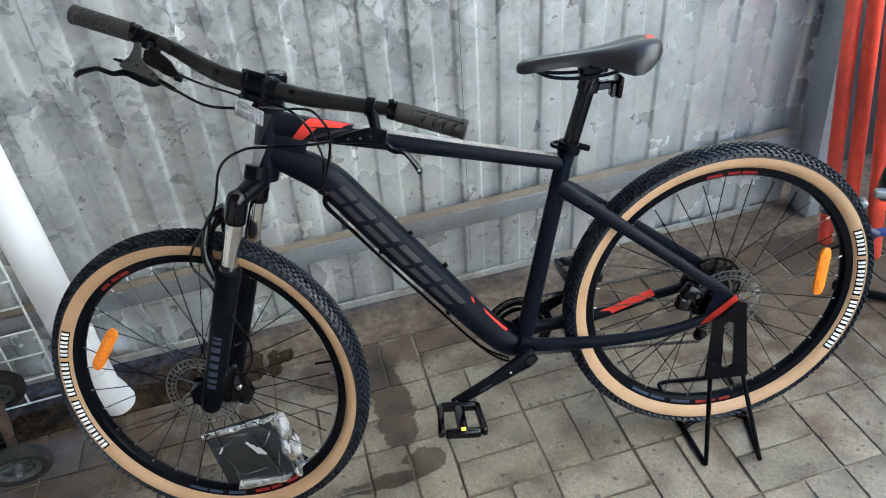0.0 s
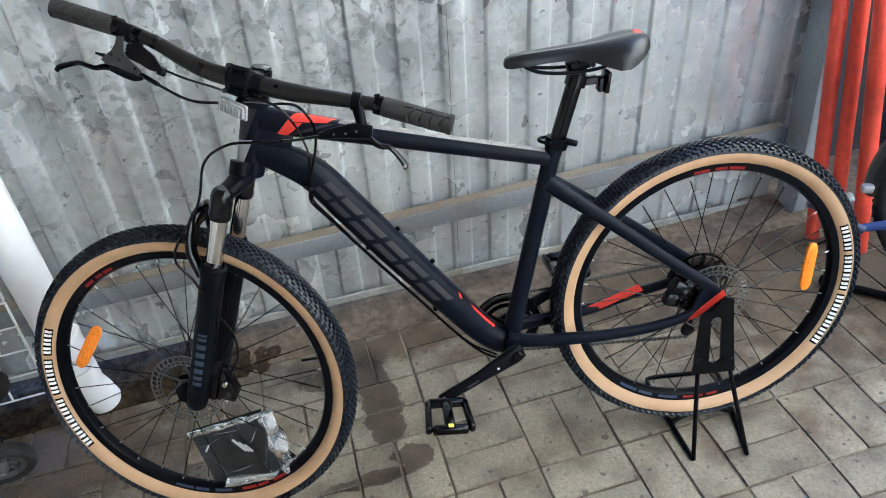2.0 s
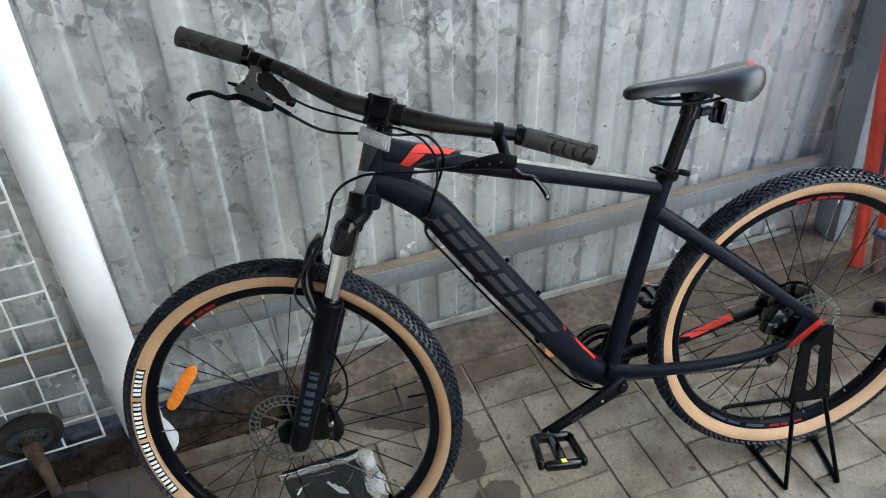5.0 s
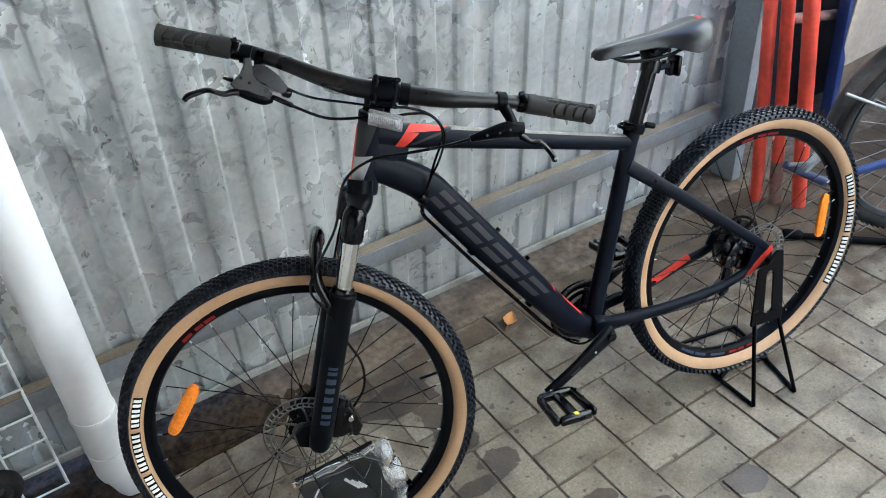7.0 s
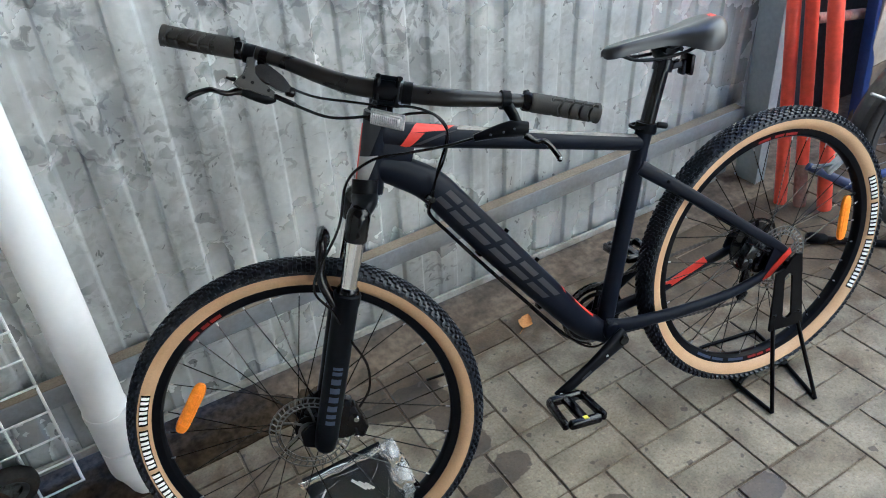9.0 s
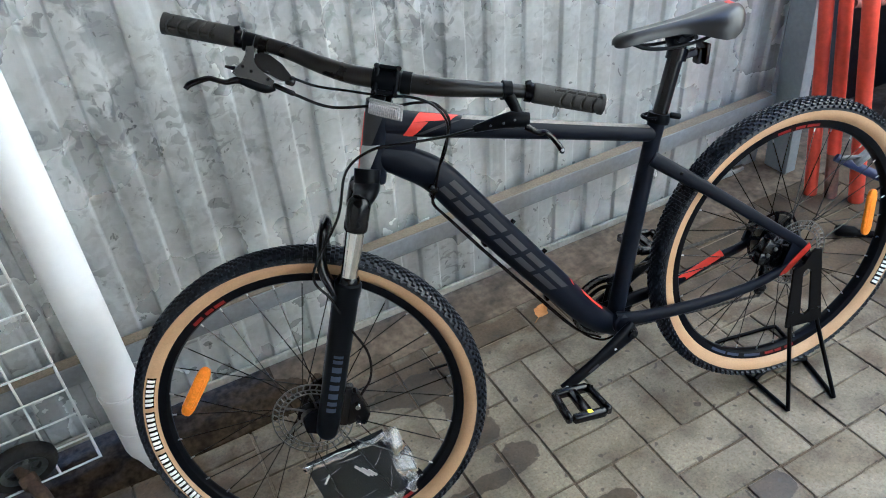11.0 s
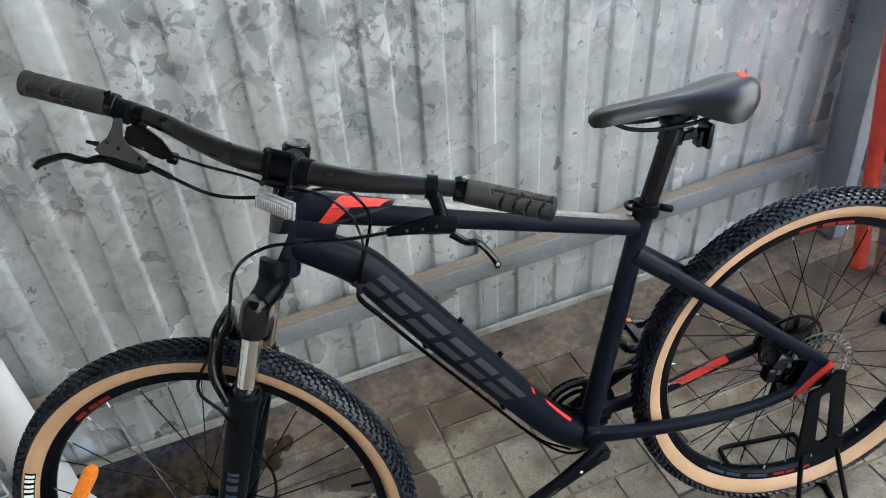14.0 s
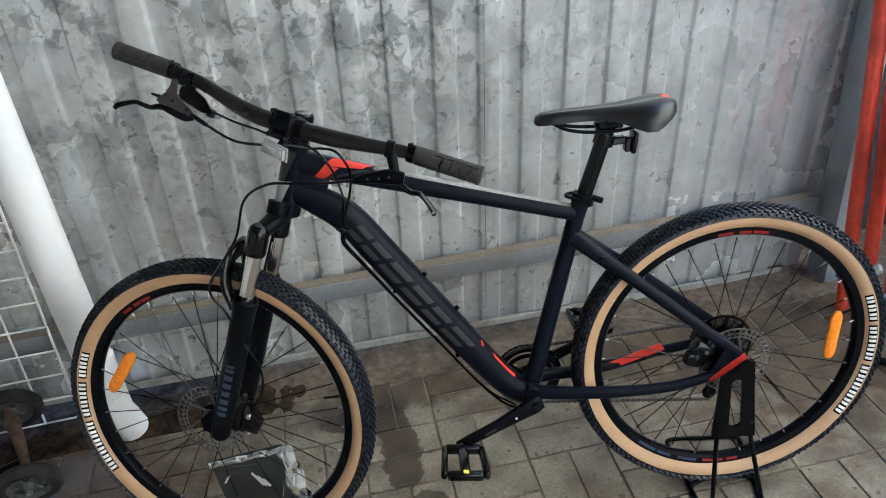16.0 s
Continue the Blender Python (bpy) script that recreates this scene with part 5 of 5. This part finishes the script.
part("hook_plate", moved(join(plate([(-0.066, -0.150), (-0.052, 0.0), (-0.028, 0.004), (-0.030, -0.150)], -0.103, -0.098), plate([(-0.003, -0.155), (-0.006, 0.0), (0.020, -0.004), (0.030, -0.158)], -0.103, -0.098), plate([(-0.066, -0.152), (-0.0635, -0.124), (-0.0315, -0.120), (-0.027, -0.126), (-0.017, -0.131), (-0.007, -0.127), (-0.002, -0.121), (0.0282, -0.128), (0.030, -0.160)], -0.1035, -0.0975), plate([(-0.0505, -0.016), (-0.048, 0.002), (-0.028, 0.006), (-0.010, 0.028), (0.004, 0.036), (0.018, 0.032), (0.0215, -0.018), (-0.006, -0.018), (-0.010, -0.011), (-0.017, -0.008), (-0.024, -0.011), (-0.028, -0.017)], -0.1035, -0.0975)), S), STAND, stand, "slotted steel hook plate", smooth=20)
part("hub_peg", moved(rod((-0.002, -0.103, 0.0), (-0.002, -0.070, 0.0), 0.008, 14), S), STAND, stand)

# ---------------------------------------------------------------- pouch tucked between the spokes
POUCH = BIKE @ FRONT
pouch = thing("accessory_pouch", POUCH, "flat black pouch in clear plastic tucked in the front wheel", "pouch")


def wavy_panel(c, y, n, amp, seed, grow=0.0):
    """A panel over four (x, z) corners, pillowed and creased."""
    vs, fs = [], []
    cx, cz = sum(p[0] for p in c) / 4, sum(p[1] for p in c) / 4
    q = [(cx + (x - cx) * (1 + grow), cz + (z - cz) * (1 + grow)) for x, z in c]
    for i in range(n + 1):
        for j in range(n + 1):
            u, v = i / n, j / n
            x = (q[0][0] * (1 - u) + q[1][0] * u) * (1 - v) + (q[3][0] * (1 - u) + q[2][0] * u) * v
            z = (q[0][1] * (1 - u) + q[1][1] * u) * (1 - v) + (q[3][1] * (1 - u) + q[2][1] * u) * v
            puff = 0.006 * (16 * u * (1 - u) * v * (1 - v)) ** 0.4
            vs.append(V(x, y - puff + amp * noise.noise((x * 45, z * 30, seed)), z))
    fs = [(i * (n + 1) + j, (i + 1) * (n + 1) + j, (i + 1) * (n + 1) + j + 1, i * (n + 1) + j + 1) for i in range(n) for j in range(n)]
    return vs, fs


pc = [(-0.050, -0.146), (0.122, -0.092), (0.158, -0.252), (-0.016, -0.282)]
part("body", join(wavy_panel(pc, 0.002, 14, 0.0015, 1.0), wavy_panel([pc[1], pc[0], pc[3], pc[2]], 0.014, 14, 0.0015, 2.0)), BAGBLACK, pouch, "black pouch")
part("film", wavy_panel([(-0.056, -0.142), (0.150, -0.080), (0.200, -0.250), (-0.016, -0.290)], -0.0035, 40, 0.0055, 5.0, 0.02), FILM, pouch, "crinkled clear plastic film", smooth=20)
part("film_fold", join(wavy_panel([(0.116, -0.092), (0.154, -0.078), (0.204, -0.258), (0.150, -0.256)], -0.007, 26, 0.014, 9.0), wavy_panel([(0.125, -0.095), (0.152, -0.084), (0.196, -0.252), (0.155, -0.252)], -0.002, 22, 0.014, 12.0), wavy_panel([(-0.056, -0.140), (0.13, -0.084), (0.122, -0.100), (-0.050, -0.155)], -0.009, 24, 0.008, 15.0), wavy_panel([(0.02, -0.262), (0.16, -0.240), (0.165, -0.256), (0.01, -0.288)], -0.009, 24, 0.007, 18.0)), FOLDS, pouch, "gathered film edge", smooth=12)
# thin milky strips paint glints along the film's folds
for i, (x, z, ln, tilt) in enumerate(((0.000, -0.165, 0.050, 62), (0.045, -0.135, 0.070, 78), (0.100, -0.150, 0.060, 30), (0.120, -0.205, 0.070, 12), (0.060, -0.235, 0.060, 70), (0.010, -0.225, 0.050, -25), (0.135, -0.130, 0.030, -40))):
    u = V(math.sin(radians(tilt)), 0, math.cos(radians(tilt))) * ln * 0.5
    part("crease_glint", sweep(spline([V(x, -0.0095, z) - u, V(x + 0.003, -0.0105, z), V(x, -0.0095, z) + u], 4), [0.0003, 0.0010, 0.0003], 0.0004, seg=6), FOLDS, pouch, "milky strip for a painted glint in the film")
for i in range(3):
    part("print_bar", moved(block(0.006, 0.0008, 0.040 - 0.008 * i, None, 0), pose(0.066 + i * 0.010, -0.0085, -0.172 - i * 0.004, 0, -42, 0)), WHITE, pouch, "white slanted bar")
part("print_bar", moved(block(0.026, 0.0008, 0.004, None, 0), pose(-0.010, -0.0065, -0.180, 0, -58, 0)), WHITE, pouch)

# ---------------------------------------------------------------- by the post: pipes, boards, another bicycle
steel_post = thing("steel_post", pose(1.6045, 1.822, 0, 2.2, -0.9, 0), "blue-grey painted steel channel post at the fence end", "post")
part("web", block(0.007, 0.096, 2.6, pose(0.0035, 0, 1.302), 0.002, 2), POSTGREY, steel_post)
for y in (-0.043, 0.0445):
    part("flange", block(0.040, 0.006, 2.598, pose(0.0275, y, 1.301), 0.002), POSTGREY, steel_post)


def make_pipe(x, y, dx, dy, r, length, dirty):
    d = V(dx, dy, 1).normalized()
    p = thing("red_pipe", Matrix.Translation(V(x, y, 0)), "red-painted steel pipe leaning upright beside the post" + (", muddy at the foot" if dirty else ""), "pipe", "leaning red pipes")
    z0 = 0.16 if dirty else 0.002
    pts = [d * (z0 + (length - z0) * i / 12) for i in range(13)]
    part("tube", sweep(pts, r, seg=24, ref=(1, 0, 0)), REDPIPE, p)
    if dirty:
        part("muddy_end", sweep([d * 0.002, d * 0.02, d * 0.10, d * z0], [r * 0.96, r * 1.03, r * 1.02, r], seg=24, ref=(1, 0, 0)), DIRTYPIPE, p, "mud-caked pipe end")
    # dark disc on the closed end stands in for the shaded hollow
    part("bore_shade", sweep([d * length, d * (length + 0.001)], r * 0.85, seg=20, ref=(1, 0, 0)), DARKWALL, p)


make_pipe(1.580, 1.643, -0.004, 0.092, 0.0212, 1.9, False)
make_pipe(1.612, 1.591, 0.003, 0.116, 0.0206, 1.9, True)
make_pipe(1.655, 1.528, -0.068, 0.085, 0.0237, 1.9, False)

cross = thing("red_bar", pose(1.89, 1.85, 0.516), "red pipe lying crosswise behind the upright pipes, shade put into its dull tone", "pipe")
# the muddy tone darkens this bar in place of shade
part("tube", sweep([V(0, 0, 0), V(0.13, 0, -0.026), V(0.26, 0, -0.050)], 0.0185, seg=18), DIRTYPIPE, cross)

blue = thing("blue_post", pose(2.160, 1.80, 0, 0, -4, 10), "blue-painted upright bar behind the pipes", "post")
part("shaft", block(0.05, 0.04, 2.3, pose(0, 0, 1.15), 0.004, 2), BLUEPAINT, blue)
bd_ = thing("board", pose(2.415, 1.83, 0, 4, 0, 4), "large beige board leaning at the back, sunlight painted on its upper band", "board")
part("panel", block(0.58, 0.02, 0.34, pose(0, 0, 0.45), 0.003), BEIGE, bd_)
part("lower_panel", block(0.58, 0.018, 0.278, pose(0, 0, 0.140), 0.003), BROWN, bd_, "dark brown lower part of the board")
# paler cream tone paints sunlight on the board's upper part
part("upper_band", block(0.58, 0.022, 1.2, pose(0, 0, 1.221), 0.003), SUNLITBOARD, bd_)

B2 = pose(1.81, 1.22, 0.347, 0, 0, -27)
bike2 = thing("bicycle", B2, "old bicycle with blue frame and muddy black tyres parked behind", "bicycle")
w2 = part("wheel", lathe([(0.300, -0.012), (0.286, -0.012), (0.282, 0), (0.286, 0.012), (0.300, 0.012), (0.297, 0)], 72, closed=True), OLDRIM, bike2, "dull dark rim")
part("tyre", join(lathe([(0.300 + 0.020 + 0.0205 * math.cos(a), 0.020 * math.sin(a)) for a in [2 * math.pi * i / 14 for i in range(14)]], 72, closed=True), *[block(0.004, 0.030, 0.007, pose(0, 0, 0, 0, -i * 3.6, 0) @ Matrix.Translation(V(0.340, 0, 0)), 0.001) for i in range(100)]), OLDRUBBER, w2, "dusty black tyre")
part("hub", lathe([(0.0005, -0.05), (0.02, -0.045), (0.014, 0), (0.02, 0.045), (0.0005, 0.05)], 20), ZINC, w2)
sp2 = data_of("spoke", rod((0.02, 0.03, 0.01), (0.284, 0, -0.0), 0.0011, 6), ZINC)
sp3 = data_of("spoke", rod((0.02, -0.03, -0.01), (0.284, 0, 0.0), 0.0011, 6), ZINC)
for i in range(24):
    part("spoke", sp2 if i % 2 else sp3, ZINC, w2, m=pose(0, 0, 0, 0, i * 15, 0))
part("mudguard", lathe([(0.350, -0.032), (0.364, -0.026), (0.371, -0.012), (0.372, 0.0), (0.371, 0.012), (0.364, 0.026), (0.350, 0.032), (0.362, 0.024), (0.368, 0.0), (0.362, -0.024)], 48, closed=True, a0=62, a1=181), GUARD, bike2, "dusty black plastic mudguard")
part("stay", sweep([V(-0.366, -0.060, 0.196), V(-0.20, -0.062, 0.118), V(0.0, -0.060, 0.018)], 0.0045, seg=10), ZINC, bike2, "bright mudguard stay")
part("guard_clip", block(0.030, 0.022, 0.022, pose(-0.372, -0.030, 0.020), 0.005, 2), ZINC, bike2)
part("chain_stay", sweep([V(-0.372, -0.060, -0.082), V(-0.20, -0.060, -0.046), V(0.0, -0.060, 0.0)], [0.012, 0.016, 0.010], [0.008, 0.008, 0.006], seg=12), BLUEPAINT, bike2, "blue frame tube")
part("crank", sweep([V(-0.512, -0.075, 0.002), V(-0.372, -0.072, -0.082)], [0.012, 0.014], [0.007, 0.009], seg=12), NAVY, bike2, "dark blue crank arm")
part("pedal", join(block(0.070, 0.030, 0.016, pose(-0.446, -0.100, 0.016, 0, -48, 0), 0.004), rod((-0.505, -0.075, -0.002), (-0.455, -0.100, 0.012), 0.006, 8)), ZINC, bike2, "dull metal pedal")
part("frame_tube", sweep([V(-0.05, 0.06, 0.02), V(0.10, 0.05, 0.30)], 0.014, seg=12), BLUEPAINT, bike2, "blue frame tube")
fb = thing("floor_bar", pose(1.57, 1.315, 0, 0, 0, -47), "black steel bar with a rounded end cap lying on the paving", "bar")
part("bar", sweep([V(-0.13, 0, 0.015), V(0.0, 0, 0.015), V(0.45, 0, 0.015)], 0.012, seg=12), STAND, fb)
part("end", sweep([V(-0.172, 0, 0.019), V(-0.168, 0, 0.019), V(-0.158, 0, 0.019), V(-0.118, 0, 0.018), V(-0.108, 0, 0.016)], [0.008, 0.015, 0.0185, 0.0175, 0.012], seg=16), STAND, fb, "rounded end cap")

# ---------------------------------------------------------------- by the downpipe: pipe, wire panel, trolley
dp = thing("downpipe", pose(-0.605, 1.7256, 0, 6.5, 2.35, 0), "white plastic downpipe with a coupling and a tapered shoe", "downpipe")
part("pipe", sweep([V(0, 0, 0.19), V(0, 0, 2.50)], 0.0475, seg=40, ref=(1, 0, 0)), PVC, dp)
part("coupling", sweep([V(0, 0, 0.186), V(0, 0, 0.189), V(0, 0, 0.290), V(0, 0, 0.293), V(0, 0, 0.309), V(0, 0, 0.312), V(0, 0, 0.3115), V(0, 0, 0.300)], [0.0478, 0.0488, 0.0488, 0.0505, 0.0505, 0.0498, 0.0482, 0.0478], seg=40, ref=(1, 0, 0)), PVC, dp, "coupling with a raised lip")
part("shoe", sweep([V(0, 0, 0.182), V(0, 0.001, 0.105), V(0.001, 0.001, 0.098), V(0.002, 0.004, 0.094), V(0.014, 0.006, 0.055), V(0.024, 0.006, 0.016), V(0.026, 0.006, 0.006)], [0.0478, 0.0478, 0.0470, 0.0450, 0.0455, 0.0450, 0.040], seg=40, ref=(1, 0, 0)), PVC, dp, "tapered shoe at the foot")

grid = thing("wire_panel", pose(-0.717, 1.7725, 0.064, 0, 2.0, 3.7), "white-coated wire grid panel tied to the fence rail", "wire panel")
for i in range(9):
    part("upright", rod((-0.096 * i, 0, -0.004), (-0.096 * i, 0, 1.25), 0.0036 if i == 0 else 0.0031, 8), WIREWHITE, grid)
for i in range(16):
    part("cross_wire", rod((-0.80, -0.0055, 0.0785 * i), (0.004, -0.0055, 0.0785 * i), 0.0027, 8), WIREWHITE, grid)
part("tie", join(*[rod((-0.004, -0.006 + 0.004 * k, 0.306 + 0.006 * k), (0.006, 0.002, 0.322 - 0.005 * k), 0.0016, 6) for k in range(3)]), STEEL, grid, "twisted wire tie")

cart = thing("hand_trolley", pose(-0.79, 1.53, 0), "old hand trolley with a rusty axle and two black wheels", "trolley")
wheel_t = lathe([(0.052, -0.014), (0.060, -0.019), (0.072, -0.018), (0.078, -0.011), (0.0795, 0), (0.078, 0.011), (0.072, 0.018), (0.060, 0.019), (0.052, 0.014)], 40, closed=True)
wheel_r = join(lathe([(0.040, -0.008), (0.050, -0.013), (0.053, -0.015), (0.054, 0.0), (0.053, 0.015), (0.050, 0.013), (0.040, 0.008), (0.041, 0.0)], 40, closed=True), lathe([(0.0005, -0.022), (0.011, -0.022), (0.014, -0.018), (0.016, -0.006), (0.020, -0.004), (0.020, 0.004), (0.014, 0.018), (0.0005, 0.018)], 28), *[block(0.026, 0.005, 0.012, pose(0, 0, 0, 0, i * 60, 0) @ Matrix.Translation(V(0.030, -0.003, 0)), 0.0015) for i in range(6)], lathe([(0.018, 0.003), (0.044, 0.003), (0.044, 0.005), (0.018, 0.005)], 28, closed=True))
for mm, lab in ((pose(0.0, -0.012, 0.080, 20, 0, 9), "black rubber wheel with a tarnished spoked hub"), (pose(-0.078, 0.215, 0.150, 20, 0, 9), "black rubber wheel")):
    wt = part("wheel", data_of("wheel", wheel_t, OLDRUBBER), OLDRUBBER, cart, lab, mm)
    part("rim", wheel_r, OLDHUB, wt, "tarnished spoked hub")
    part("bolt", disc(0.008, -0.030, -0.020, 6), ZINC, wt)
part("axle", sweep(spline([(-0.002, 0.000, 0.084), (-0.030, 0.08, 0.108), (-0.050, 0.13, 0.127), (-0.086, 0.21, 0.153)], 5), [0.011, 0.013, 0.017, 0.013], seg=12), RUST, cart, "rusty axle")
part("frame_bar", sweep(spline([(-0.010, 0.060, 0.098), (-0.12, 0.05, 0.075), (-0.34, 0.02, 0.055)], 5), 0.013, seg=12), STAND, cart)
part("bracket", block(0.040, 0.030, 0.036, pose(-0.068, 0.170, 0.138, 20, 0, 20), 0.006), RUST, cart)

leaf = thing("dry_leaf", pose(0.515, 1.648, 0.004, 8, -6, 40), "curled orange-brown dry leaf on the paving", "leaf")
vs, fs = [], []
for i in range(9):
    for j in range(-3, 4):
        t = i / 8
        w = 0.020 * math.sin(math.pi * min(1, t * 0.95 + 0.05)) ** 0.8 * (1 + 0.12 * math.sin(i * 2.1))
        vs.append(V((t - 0.5) * 0.055, j / 3 * w, 0.004 + 0.006 * (j / 3) ** 2 + 0.006 * (t - 0.5) ** 2 * 4 + 0.001 * math.sin(i * 3 + j)))
fs = [(i * 7 + j, (i + 1) * 7 + j, (i + 1) * 7 + j + 1, i * 7 + j + 1) for i in range(8) for j in range(6)]
part("blade", (vs, fs), LEAFY, leaf)
part("stalk", sweep([V(-0.027, 0, 0.008), V(-0.045, 0.004, 0.004)], 0.0010, seg=6), LEAFY, leaf)

# ---------------------------------------------------------------- paving: pairs of pavers, turned block by block
X0, Y0, U = 0.466, 1.108, 0.1035
rnd = random.Random(4)


def paver_mesh(seed):
    r = random.Random(seed)
    v, f = block(2 * U - 0.0055, U - 0.0055, 0.020, pose(0, 0, -0.010), 0.0018)
    return data_of("paver", ([p + V(r.uniform(-1, 1) * 0.0006, r.uniform(-1, 1) * 0.0006, 0) for p in v], f), PAVER, 30)


KINDS = [paver_mesh(i) for i in range(6)]
rest = []
for a in range(-11, 11):
    for b in range(-12, 4):
        for k in (0, 1):
            if (a + b) % 2:
                x, y, turn = X0 + U * (2 * a + 1), Y0 + U * (2 * b + 0.5 + k), 0
            else:
                x, y, turn = X0 + U * (2 * a + 0.5 + k), Y0 + U * (2 * b + 1), 90
            if y > 1.70 or y < -1.36 or x < -1.76 or x > 2.66:
                continue
            m = pose(x + rnd.uniform(-1, 1) * 0.001, y + rnd.uniform(-1, 1) * 0.001, rnd.uniform(-1, 1) * 0.0010, rnd.uniform(-1, 1) * 0.35, rnd.uniform(-1, 1) * 0.25, turn + rnd.choice((0, 180)) + rnd.uniform(-1, 1) * 0.6)
            if -1.15 < x < 2.0 and y > 0.45:
                part("paver", KINDS[rnd.randrange(6)], PAVER, floor, m=m)
            else:
                rest.append(moved(block(2 * U - 0.0055, U - 0.0055, 0.020, pose(0, 0, -0.010), 0.0018), m))
tagged(part("pavers_beyond", join(*rest), PAVER, floor, smooth=30), "cement pavers behind the camera", kind="stuff")
